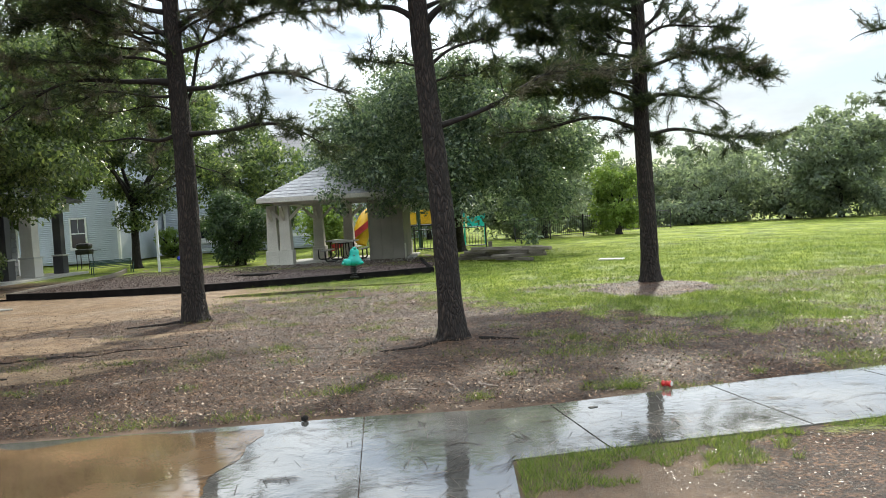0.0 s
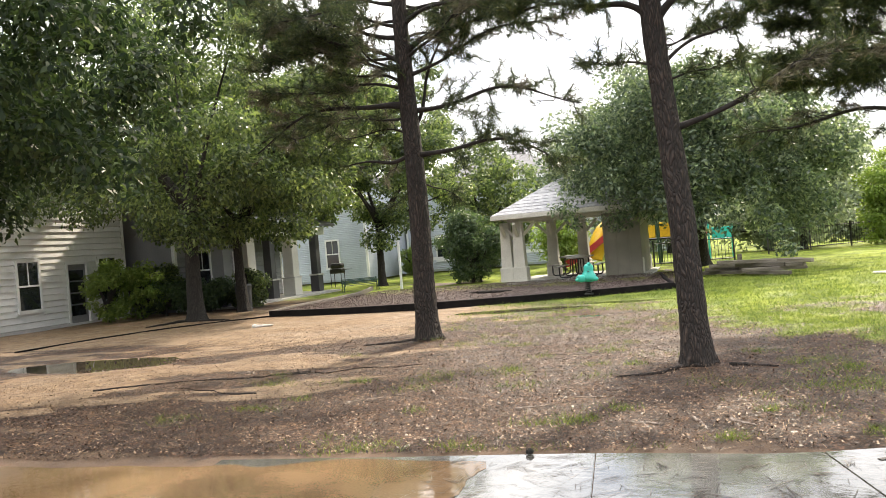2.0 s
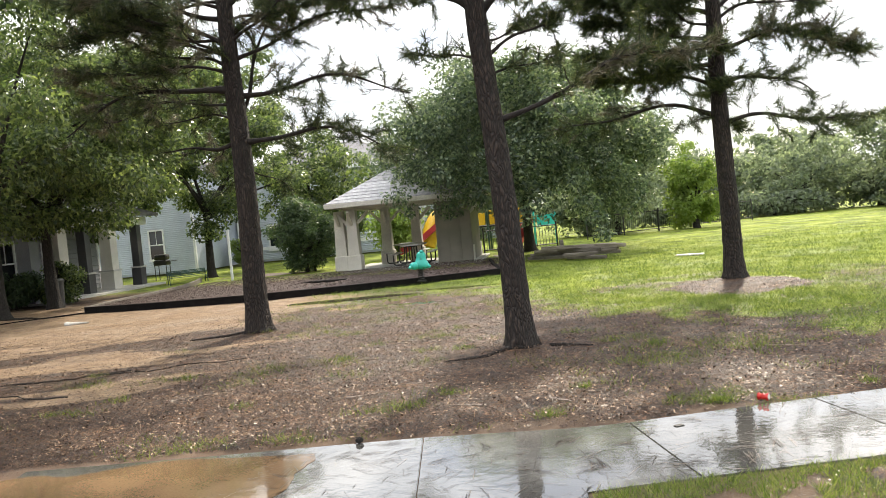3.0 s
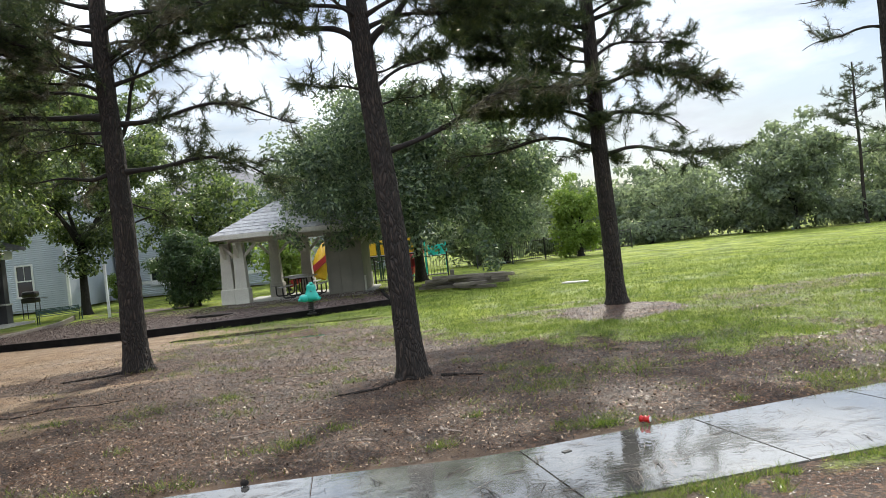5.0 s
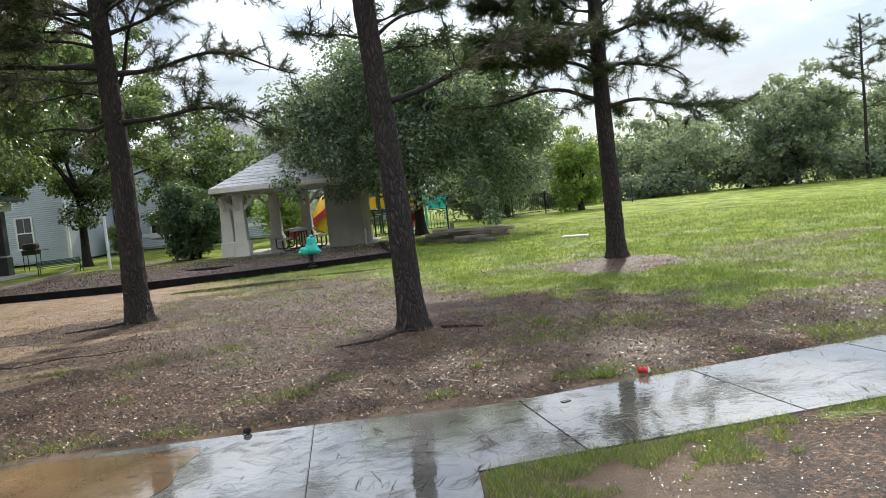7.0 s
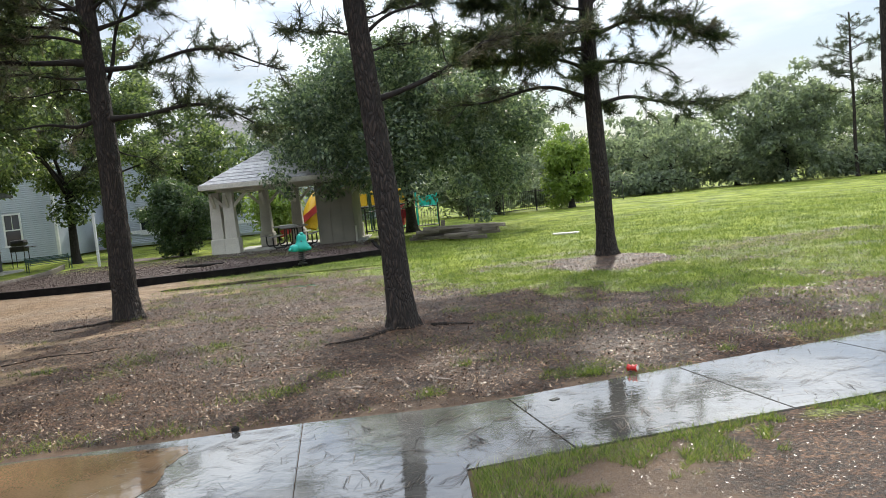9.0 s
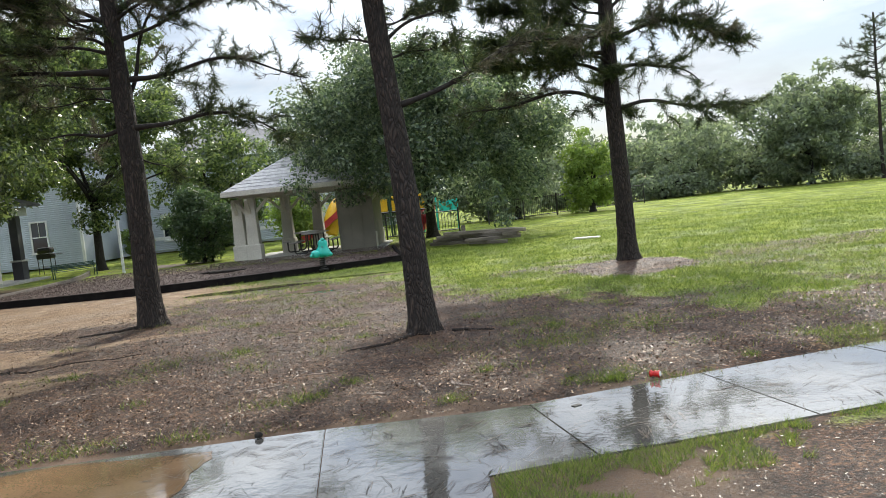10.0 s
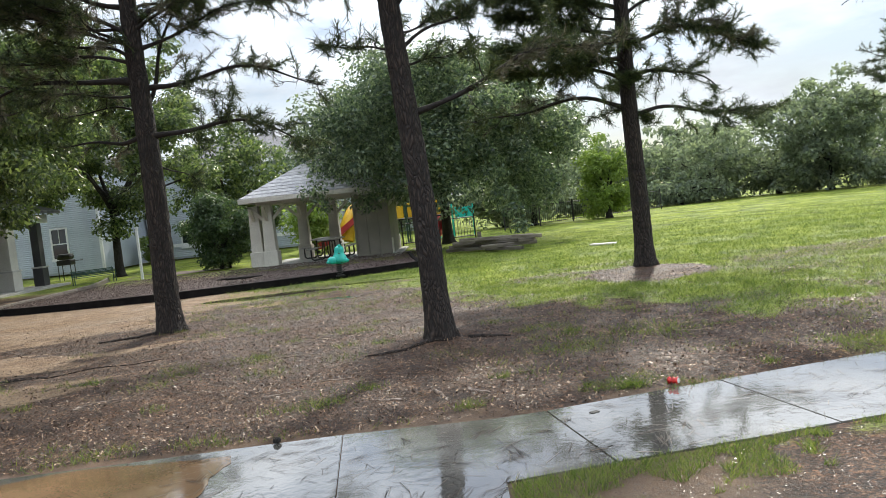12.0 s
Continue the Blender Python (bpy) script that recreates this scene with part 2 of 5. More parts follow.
M_NEAR_LEAF = leaf_mat("glossy_oak_leaves", (0.014, 0.028, 0.016), (0.03, 0.052, 0.025), (0.07, 0.1, 0.045), 0.4, 0.4, 0.25)
M_SHRUB_LEAF = leaf_mat("shrub_leaves", (0.028, 0.055, 0.03), (0.055, 0.09, 0.045), (0.1, 0.145, 0.07), 0.45, 0.4)
M_GRASS = leaf_mat("grass_blades", (0.05, 0.085, 0.018), (0.125, 0.18, 0.038), (0.29, 0.32, 0.1), 0.5, 0.4)
M_LITTER = leaf_mat("pine_straw", (0.014, 0.007, 0.004), (0.085, 0.042, 0.022), (0.5, 0.35, 0.23), 0.05, 0.42, 0.4, 0.8)
M_WET_NEEDLE = leaf_mat("wet_needles", (0.012, 0.008, 0.006), (0.05, 0.032, 0.022), (0.26, 0.2, 0.14), 0.0, 0.3, 0.6, 0.7)
M_TIMBER = mat("black_timber", (0.006, 0.0055, 0.006), (0.014, 0.012, 0.012), 6, 0.8, 0.3, random=0.2, spec=0.12)
M_OLD_TIMBER = mat("weathered_timber", (0.1, 0.085, 0.07), (0.24, 0.21, 0.18), 5, 0.7, 0.4, stretch=(0.3, 3, 3), random=0.25)
M_STUCCO = mat("beige_stucco", (0.56, 0.54, 0.49), (0.68, 0.66, 0.6), 1.2, 0.85, 0.25)
# grey-beige board, its colour darkened to stand for shade under the shelter
M_WALLBOARD = mat("shaded_grey_beige_panel", (0.2, 0.185, 0.155), (0.27, 0.25, 0.21), 1.5, 0.8, 0.2)
M_SHINGLE = mat("grey_shingle", (0.3, 0.3, 0.32), (0.46, 0.46, 0.48), 6, 0.6, 0.5, random=0.15)
M_WHITE = mat("white_paint", (0.7, 0.72, 0.74), (0.82, 0.83, 0.84), 2, 0.5, 0.08)
M_SIDING = mat("white_siding", (0.66, 0.67, 0.68), (0.8, 0.8, 0.8), 1.0, 0.5, 0.1, random=0.05)
M_BLUEGREY = mat("blue_grey_siding", (0.42, 0.47, 0.55), (0.52, 0.57, 0.65), 0.8, 0.65, 0.12)
M_GREYWALL = mat("grey_wall", (0.22, 0.23, 0.25), (0.3, 0.31, 0.33), 0.8, 0.7, 0.12)
M_DARKWALL = mat("dark_post", (0.05, 0.05, 0.055), (0.085, 0.085, 0.09), 1, 0.6, 0.1)
M_ROOF = mat("house_roof_shingle", (0.13, 0.13, 0.14), (0.22, 0.22, 0.23), 4, 0.8, 0.4)
M_GREEN_METAL = mat("green_metal", (0.02, 0.06, 0.045), (0.04, 0.09, 0.07), 6, 0.35, 0.05)
M_BLACK_METAL = mat("black_metal", (0.012, 0.012, 0.013), (0.03, 0.03, 0.03), 6, 0.4, 0.05)
M_TEAL = mat("teal_plastic", (0.02, 0.42, 0.36), (0.04, 0.52, 0.44), 3, 0.3, 0.04)
M_BLUE = mat("blue_plastic", (0.02, 0.04, 0.32), (0.04, 0.06, 0.42), 3, 0.3, 0.04)
M_RED = mat("red_plastic", (0.4, 0.02, 0.03), (0.52, 0.04, 0.05), 3, 0.3, 0.04)
M_YELLOW = mat("yellow_plastic", (0.72, 0.4, 0.02), (0.82, 0.5, 0.04), 3, 0.3, 0.04)
M_STEEL = mat("dull_steel", (0.28, 0.28, 0.28), (0.42, 0.42, 0.42), 8, 0.4, 0.1, metal=0.8)
M_BIN = mat("dark_bin", (0.05, 0.05, 0.05), (0.09, 0.09, 0.09), 4, 0.5, 0.1)
M_CAN = mat("red_can", (0.45, 0.012, 0.012), (0.6, 0.03, 0.025), 30, 0.3, 0.2)
M_SCRAP = mat("white_scrap", (0.55, 0.53, 0.5), (0.72, 0.7, 0.66), 20, 0.6, 0.2)
M_TABLE = mat("grey_tabletop", (0.34, 0.33, 0.32), (0.48, 0.47, 0.46), 4, 0.5, 0.1)
M_SLAB = mat("pale_slab", (0.4, 0.39, 0.37), (0.52, 0.51, 0.48), 2, 0.6, 0.2)
M_ROOT = mat("root_wood", (0.2, 0.15, 0.12), (0.36, 0.29, 0.24), 9, 0.6, 0.4)

M_GLASS = bpy.data.materials.new("window_glass")
M_GLASS.use_nodes = True
_b = M_GLASS.node_tree.nodes["Principled BSDF"]
_b.inputs["Base Color"].default_value = (0.02, 0.025, 0.03, 1)
_b.inputs["Roughness"].default_value, _b.inputs["Specular IOR Level"].default_value = 0.04, 0.8


def wet_mat(name, c1, c2, wet_lo, wet_hi, film=1.0, ripple=0.045):
    """A film of water, thick in places, thin on the high spots."""
    m = bpy.data.materials.new(name)
    m.use_nodes = True
    n, l = m.node_tree.nodes, m.node_tree.links
    b = n["Principled BSDF"]
    geo = n.new("ShaderNodeNewGeometry")
    big = n.new("ShaderNodeTexNoise")
    big.inputs["Scale"].default_value, big.inputs["Detail"].default_value = 1.3, 6
    fine = n.new("ShaderNodeTexNoise")
    fine.inputs["Scale"].default_value, fine.inputs["Detail"].default_value = 60, 5
    rip = n.new("ShaderNodeTexNoise")
    rip.inputs["Scale"].default_value, rip.inputs["Detail"].default_value = 12, 4
    for x in (big, fine, rip):
        l.new(geo.outputs["Position"], x.inputs["Vector"])
    ramp = n.new("ShaderNodeValToRGB")
    ramp.color_ramp.elements[0].position, ramp.color_ramp.elements[1].position = 0.4, 0.64
    ramp.color_ramp.elements[0].color, ramp.color_ramp.elements[1].color = (*c1, 1), (*c2, 1)
    l.new(big.outputs["Fac"], ramp.inputs["Fac"])
    mul = n.new("ShaderNodeMix")
    mul.data_type = "RGBA"
    mul.blend_type = "OVERLAY"
    mul.inputs["Factor"].default_value = 0.35
    l.new(ramp.outputs["Color"], mul.inputs["A"])
    l.new(fine.outputs["Fac"], mul.inputs["B"])
    l.new(mul.outputs["Result"], b.inputs["Base Color"])
    mr = n.new("ShaderNodeMapRange")
    mr.inputs["From Min"].default_value, mr.inputs["From Max"].default_value = 0.42, 0.66
    mr.inputs["To Min"].default_value, mr.inputs["To Max"].default_value = wet_lo, wet_hi
    l.new(big.outputs["Fac"], mr.inputs["Value"])
    l.new(mr.outputs["Result"], b.inputs["Roughness"])
    b.inputs["IOR"].default_value = 1.4
    b.inputs["Specular IOR Level"].default_value = 0.4 + 0.5 * film
    b.inputs["Coat Weight"].default_value = film
    b.inputs["Coat Roughness"].default_value = 0.015
    b.inputs["Coat IOR"].default_value = 1.4
    bp = n.new("ShaderNodeBump")
    bp.inputs["Strength"].default_value, bp.inputs["Distance"].default_value = ripple, 0.02
    l.new(rip.outputs["Fac"], bp.inputs["Height"])
    l.new(bp.outputs["Normal"], b.inputs["Normal"])
    l.new(bp.outputs["Normal"], b.inputs["Coat Normal"])
    return m


M_WET = wet_mat("wet_concrete", (0.085, 0.082, 0.075), (0.2, 0.19, 0.17), 0.03, 0.2)
M_MUDWATER = wet_mat("muddy_water", (0.14, 0.088, 0.048), (0.22, 0.14, 0.078), 0.03, 0.09, film=0.3, ripple=0.035)
M_RAINWATER = wet_mat("rain_water", (0.12, 0.1, 0.075), (0.18, 0.15, 0.11), 0.02, 0.04, film=1.0, ripple=0.01)

# ---- ground ----
def ground_z(x, y):
    x, y = np.asarray(x, float), np.asarray(y, float)
    z = 0.07 * (fbm(x, y, 3.1, 3) - 0.5) + 0.03 * (fbm(x, y, 0.7, 9) - 0.5) + 0.012
    # root mounds of the three pines
    for px, py in PINES:
        z = z + 0.035 * np.exp(-((x - px) ** 2 + (y - py) ** 2) / 0.8)
    for px, py, sx, sy in HOLLOWS:
        z = z - 0.1 * np.exp(-((x - px) / sx) ** 2 - ((y - py) / sy) ** 2)
    flat = np.maximum(walk_mask(x, y), step(60, 75, np.hypot(x, y)))
    return z * (1 - flat) - 0.014 * walk_mask(x, y)


def far_edge(x):
    return 5.74 + 0.04 * np.sin(x * 0.5) + 0.255 * np.clip(x - 0.3, 0, 40) - 0.1 * np.clip(-x - 1, 0, 40)


def near_edge(x):
    return 4.40 + 0.215 * np.clip(x, -30, 40)


def walk_mask(x, y):
    """1 on the wet walk and its branch, 0 off it."""
    x, y = np.asarray(x, float), np.asarray(y, float)
    main = step(-0.22, 0.02, far_edge(x) - y) * step(-0.22, 0.02, y - near_edge(x))
    branch = step(-0.22, 0.02, 0.16 - x) * step(-0.22, 0.02, x + 1.75) * step(-0.2, 0.02, 5 - y)
    left = step(1.2, 1.8, -x) * step(-0.35, 0.05, far_edge(x) - 0.05 - y + 0.5 * (fbm(x, y, 1.4, 21) - 0.5)) * step(-0.3, 0.05, y + 2)
    return np.maximum(np.maximum(main, branch), left)


HOLLOWS = [(-11.3, 11.2, 1.7, 0.8), (-4.4, 17.6, 1.5, 0.45), (-2.9, 15.7, 0.7, 0.28), (-2.0, 18.5, 0.9, 0.25)]   # x, y, half sizes of puddles
PINES = [(-4.87, 12.42), (-0.335, 9.33), (3.5, 14.85), (8.9, 14.2)]


def zones(x, y):
    """Lawn, sand and damp mud, each 0 to 1, over the plan."""
    n1, n2, n3 = fbm(x, y, 2.6, 31), fbm(x, y, 0.9, 41), fbm(x, y, 6.0, 51)
    edge = 10.8 + 2.0 * np.clip(0.9 - x, 0, 1.6) + 0.5 * np.clip(-0.7 - x, 0, 6) - 0.75 * np.clip(x - 0.9, 0, 2.5) + 0.2 * np.clip(x - 3.4, 0, 20)
    lawn = step(-2.6, 3.0, y - edge + 7.0 * (n1 - 0.5) + 5.0 * (n2 - 0.5) + 3.0 * (fbm(x, y, 0.4, 47) - 0.5))
    lawn = lawn * (1 - 0.55 * step(0.5, 0.62, fbm(x, y, 1.1, 63) * 0.6 + fbm(x * 0.6, y * 1.5, 3.2, 65) * 0.4) * step(23, 15, y))
    lawn = lawn * (1 - 0.5 * step(0.5, -2.5, x) * step(20.5, 18.5, y) * step(0.36, 0.56, n2 * 0.55 + n3 * 0.45))
    lawn = lawn * (1 - step(4.5, 7.5, -x - 0.12 * (y - 16)) * step(30, 24, y))
    near_strip = 0.4 * step(6.0, 6.4, y) * step(8.2, 6.8, y) * step(0.5, 3.0, x) * step(0.42, 0.62, n2 * 0.6 + n1 * 0.4)
    verge = 0.55 * step(0.05, 0.3, x) * step(0.0, 0.1, near_edge(x) - y) * step(0.6, 0.2, near_edge(x) - y) * step(0.3, 0.6, n2)
    right = 0.62 * step(0.3, 3.0, x) * step(6.8, 9.0, y) * step(0.44, 0.6, n2 * 0.65 + n1 * 0.35)
    lawn = np.maximum(np.maximum(lawn, near_strip), np.maximum(verge, right))
    for px, py, r in ((3.45, 13.9, 1.15), (-4.9, 12.5, 1.0)):
        d = np.hypot((x - px) * 0.9, y - py) + 0.9 * (n2 - 0.5)
        lawn = lawn * step(r - 0.25, r + 0.15, d)
    sand = step(4.2, 7.0, -x + 2.2 * (n1 - 0.5)) * step(11.5, 14.0, y + 0.25 * (x + 8) + 4 * (n3 - 0.5)) * step(24, 21, y)
    sand = np.maximum(sand, step(0.54, 0.64, n2 * 0.5 + n1 * 0.5) * step(14.0, 15.6, y) * step(20, 18.5, y) * step(1.0, -1.5, x))
    streak = fbm(x * 0.35 + y * 0.2, y * 1.5 - x * 0.3, 1.6, 57)
    sand = np.maximum(sand, 0.9 * step(0.46, 0.58, streak * 0.7 + n3 * 0.3) * step(2.2, 5.5, -x) * step(5.9, 6.6, y))
    mud = step(0.42, 0.0, y - far_edge(x) + 0.8 * (n2 - 0.5)) * step(2.5, 0.5, x)
    return np.clip(lawn, 0, 1), np.clip(sand, 0, 1), np.clip(mud, 0, 1)


def ground_material():
    m = bpy.data.materials.new("ground_surface")
    m.use_nodes = True
    n, l = m.node_tree.nodes, m.node_tree.links
    b = n["Principled BSDF"]
    geo = n.new("ShaderNodeNewGeometry")
    att = n.new("ShaderNodeVertexColor")
    att.layer_name = "zone"
    sep = n.new("ShaderNodeSeparateColor")
    l.new(att.outputs["Color"], sep.inputs["Color"])

    def noise_node(scale, detail=6, rough=0.6):
        x = n.new("ShaderNodeTexNoise")
        x.inputs["Scale"].default_value, x.inputs["Detail"].default_value, x.inputs["Roughness"].default_value = scale, detail, rough
        l.new(geo.outputs["Position"], x.inputs["Vector"])
        return x.outputs["Fac"]

    def ramp(fac, *stops):
        r = n.new("ShaderNodeValToRGB")
        e = r.color_ramp.elements
        e[0].position, e[0].color = stops[0][0], (*stops[0][1], 1)
        e[1].position, e[1].color = stops[-1][0], (*stops[-1][1], 1)
        for p, c in stops[1:-1]:
            e.new(p).color = (*c, 1)
        l.new(fac, r.inputs["Fac"])
        return r.outputs["Color"]

    def mix(fac, a, b_, kind="MIX"):
        x = n.new("ShaderNodeMix")
        x.data_type = "RGBA"
        x.blend_type = kind
        if isinstance(fac, float):
            x.inputs["Factor"].default_value = fac
        else:
            l.new(fac, x.inputs["Factor"])
        l.new(a, x.inputs["A"])
        l.new(b_, x.inputs["B"])
        return x.outputs["Result"]

    def broken(mask, grain, amount=0.6):
        """A zone's mask with a ragged edge."""
        a = n.new("ShaderNodeMath")
        a.operation = "MULTIPLY_ADD"
        a.inputs[1].default_value, a.inputs[2].default_value = amount, -amount / 2
        l.new(grain, a.inputs[0])
        s = n.new("ShaderNodeMath")
        s.operation = "ADD"
        l.new(mask, s.inputs[0])
        l.new(a.outputs["Value"], s.inputs[1])
        r = n.new("ShaderNodeMapRange")
        r.interpolation_type = "SMOOTHSTEP"
        r.inputs["From Min"].default_value, r.inputs["From Max"].default_value = 0.32, 0.68
        l.new(s.outputs["Value"], r.inputs["Value"])
        return r.outputs["Result"]

    n_big, n_mid, n_fine, n_tiny = noise_node(0.5), noise_node(3.0), noise_node(38.0, 8, 0.75), noise_node(110.0, 3)
    def chip_node(scale):
        x = n.new("ShaderNodeTexVoronoi")
        x.inputs["Scale"].default_value = scale
        l.new(geo.outputs["Position"], x.inputs["Vector"])
        q = n.new("ShaderNodeSeparateColor")
        l.new(x.outputs["Color"], q.inputs["Color"])
        return q.outputs["Red"]

    chips = ramp(chip_node(34.0), (0.0, (0.2, 0.17, 0.15)), (0.45, (0.75, 0.7, 0.65)), (0.85, (1.1, 1.05, 1.0)), (1.0, (1.9, 1.75, 1.6)))
    litter = mix(0.7, ramp(n_mid, (0.3, (0.03, 0.016, 0.009)), (0.5, (0.085, 0.047, 0.027)), (0.62, (0.13, 0.075, 0.043)), (0.74, (0.23, 0.145, 0.088))),
                 ramp(n_fine, (0.42, (0.06, 0.055, 0.05)), (0.5, (0.8, 0.77, 0.74)), (0.59, (2.3, 2.1, 1.95))), "MULTIPLY")
    n_patch = noise_node(0.85, 7, 0.65)
    tufts = ramp(chip_node(13.0), (0.0, (0.55, 0.5, 0.45)), (0.5, (1, 1, 1)), (1.0, (1.4, 1.35, 1.2)))
    grass = mix(0.75, ramp(n_patch, (0.3, (0.1, 0.105, 0.035)), (0.44, (0.15, 0.2, 0.045)), (0.56, (0.25, 0.305, 0.06)), (0.75, (0.36, 0.38, 0.1))),
                ramp(n_fine, (0.38, (0.4, 0.45, 0.35)), (0.5, (1, 1, 1)), (0.62, (1.6, 1.5, 1.4))), "MULTIPLY")
    grass = mix(0.6, grass, tufts, "MULTIPLY")
    litter = mix(0.8, litter, chips, "MULTIPLY")
    sand = mix(0.6, ramp(n_mid, (0.3, (0.18, 0.11, 0.062)), (0.55, (0.31, 0.21, 0.125)), (0.75, (0.44, 0.325, 0.215))),
               ramp(n_tiny, (0.3, (0.6, 0.6, 0.6)), (0.7, (1.2, 1.2, 1.2))), "MULTIPLY")
    mud = mix(0.5, ramp(n_mid, (0.3, (0.1, 0.06, 0.035)), (0.7, (0.2, 0.125, 0.075))), ramp(n_tiny, (0.3, (0.6, 0.6, 0.6)), (0.7, (1.2, 1.2, 1.2))), "MULTIPLY")
    sand = mix(0.35, sand, chips, "MULTIPLY")
    c = mix(broken(sep.outputs["Green"], n_mid), litter, sand)
    c = mix(broken(sep.outputs["Blue"], n_mid), c, mud)
    c = mix(broken(sep.outputs["Red"], n_fine, 0.9), c, grass)
    l.new(c, b.inputs["Base Color"])
    r = n.new("ShaderNodeMapRange")
    r.inputs["From Min"].default_value, r.inputs["From Max"].default_value = 0.35, 0.65
    r.inputs["To Min"].default_value, r.inputs["To Max"].default_value = 0.4, 0.85
    l.new(n_big, r.inputs["Value"])
    l.new(r.outputs["Result"], b.inputs["Roughness"])
    sp = n.new("ShaderNodeMapRange")
    sp.inputs["To Min"].default_value, sp.inputs["To Max"].default_value = 0.5, 0.03
    l.new(sep.outputs["Red"], sp.inputs["Value"])
    l.new(sp.outputs["Result"], b.inputs["Specular IOR Level"])
    h = n.new("ShaderNodeMath")
    h.operation = "ADD"
    l.new(n_fine, h.inputs[0])
    l.new(n_tiny, h.inputs[1])
    bp = n.new("ShaderNodeBump")
    bp.inputs["Strength"].default_value, bp.inputs["Distance"].default_value = 0.8, 0.03
    l.new(h.outputs["Value"], bp.inputs["Height"])
    l.new(bp.outputs["Normal"], b.inputs["Normal"])
    return m


def build_ground():
    def axis(lo, hi, d, far):
        mid = np.arange(lo, hi + d / 2, d)
        out = d * 1.6 ** np.arange(1, 40)
        out = np.cumsum(out)
        out = out[out < far]
        return np.concatenate([(lo - out)[::-1], mid, hi + out])
    xs, ys = axis(-13, 9, 0.11, 1600), axis(-1, 24, 0.11, 1600)
    gx, gy = np.meshgrid(xs, ys, indexing="ij")
    v = np.stack([gx, gy, ground_z(gx, gy)], -1).reshape(-1, 3)
    ny = len(ys)
    i, j = np.meshgrid(np.arange(len(xs) - 1), np.arange(ny - 1), indexing="ij")
    f = np.stack([i * ny + j, (i + 1) * ny + j, (i + 1) * ny + j + 1, i * ny + j + 1], -1).reshape(-1, 4)
    ob = ob_np("ground", v, f, ground_material(), smooth=True)
    lawn, sand, mud = zones(v[:, 0], v[:, 1])
    att = ob.data.color_attributes.new("zone", "FLOAT_COLOR", "POINT")
    att.data.foreach_set("color", np.stack([lawn, sand, mud, np.ones(len(v))], -1).astype(np.float32).ravel())
    return tagged(ob, "damp ground of pine litter, sandy dirt and lawn", "ground", kind="structure")


GROUND = build_ground()


def gz(x, y):
    return float(ground_z(x, y))


# ---- the wet walk ----
def build_walk():
    root = new("pavement")
    tagged(root, "wet concrete footpath with joints and a branch", "footpath", kind="structure")
    joints = [(-3.8, -4.1), (-2.25, -2.57), (-0.72, -1.0), (0.84, 0.55), (2.33, 2.0), (3.82, 3.45), (5.36, 4.95), (6.95, 6.5)]   # near x, far x

    def slab(corners, z=0.0, t=0.12):
        bm = bmesh.new()
        lo = [bm.verts.new((x, y, z - t)) for x, y in corners]
        hi = [bm.verts.new((x, y, z)) for x, y in corners]
        n = len(corners)
        bm.faces.new(hi)
        bm.faces.new(lo[::-1])
        for k in range(n):
            bm.faces.new((lo[k], lo[(k + 1) % n], hi[(k + 1) % n], hi[k]))
        top = [e for e in bm.edges if all(v.co.z > z - 0.01 for v in e.verts)]
        bmesh.ops.bevel(bm, geom=top, offset=0.005, segments=2, affect="EDGES")
        return bm
    g = 0.003
    for (a, af), (b, bf) in zip(joints, joints[1:]):
        pts = []
        for k in range(5):
            x = a + g + (b - a - 2 * g) * k / 4
            if x > 0.16:
                if pts and pts[-1][0] < 0.16:
                    pts += [(0.185, 3.4), (0.16, 4.43)]
                pts.append((x, float(near_edge(x))))
            else:
                pts.append((x, 3.4 if x > -1.9 else 3.95))
        for k in range(5):
            x = bf - g - (bf - af - 2 * g) * k / 4
            pts.append((x, float(far_edge(x))))
        part("slab", slab(pts), M_WET, root)
    for y0, y1 in ((3.395, 2.6), (2.595, 1.3), (1.29, -0.2), (-0.21, -1.7), (-1.71, -3.2)):
        part("slab", slab([(-1.62, y0 - g), (-1.6, y1 + g), (0.21, y1 + g), (0.16, y0 - g)]), M_WET, root)
    return root


build_walk()


def build_puddle():
    """The muddy water that covers the walk's left end."""
    n = 150
    u, w = np.meshgrid(np.linspace(0, 1, n), np.linspace(0, 1, n), indexing="ij")
    x0 = -9.0 + 7.2 * u
    shore = far_edge(x0) - 0.1 + 0.5 * (fbm(x0, far_edge(x0), 1.3, 61) - 0.5)
    py = -1.0 + w * (shore + 1.0)
    right = -1.8 + 0.115 * (4.8 - py) + 0.3 * (fbm(0 * py, py, 0.6, 71) - 0.5) + 0.06 * (fbm(0 * py, py, 0.16, 72) - 0.5)
    vs = np.stack([-9.0 + u * (right + 9.0), py, np.full(py.shape, 0.0025)], -1).reshape(-1, 3)
    i, j = np.meshgrid(np.arange(n - 1), np.arange(n - 1), indexing="ij")
    fs = np.stack([i * n + j, (i + 1) * n + j, (i + 1) * n + j + 1, i * n + j + 1], -1).reshape(-1, 4)
    return tagged(ob_np("puddle", vs, fs, M_MUDWATER), "shallow brown muddy rain puddle over the path", "puddle", kind="structure")


build_puddle()


def small_puddle(px, py, sx, sy):
    """A flat sheet of water in a hollow; the rising ground cuts its shore."""
    vs = [(px, py, -0.022)] + [(px + 1.5 * sx * math.cos(a), py + 1.5 * sy * math.sin(a), -0.022) for a in np.linspace(0, 2 * math.pi, 33)[:-1]]
    fs = [(0, 1 + k, 1 + (k + 1) % 32) for k in range(32)]
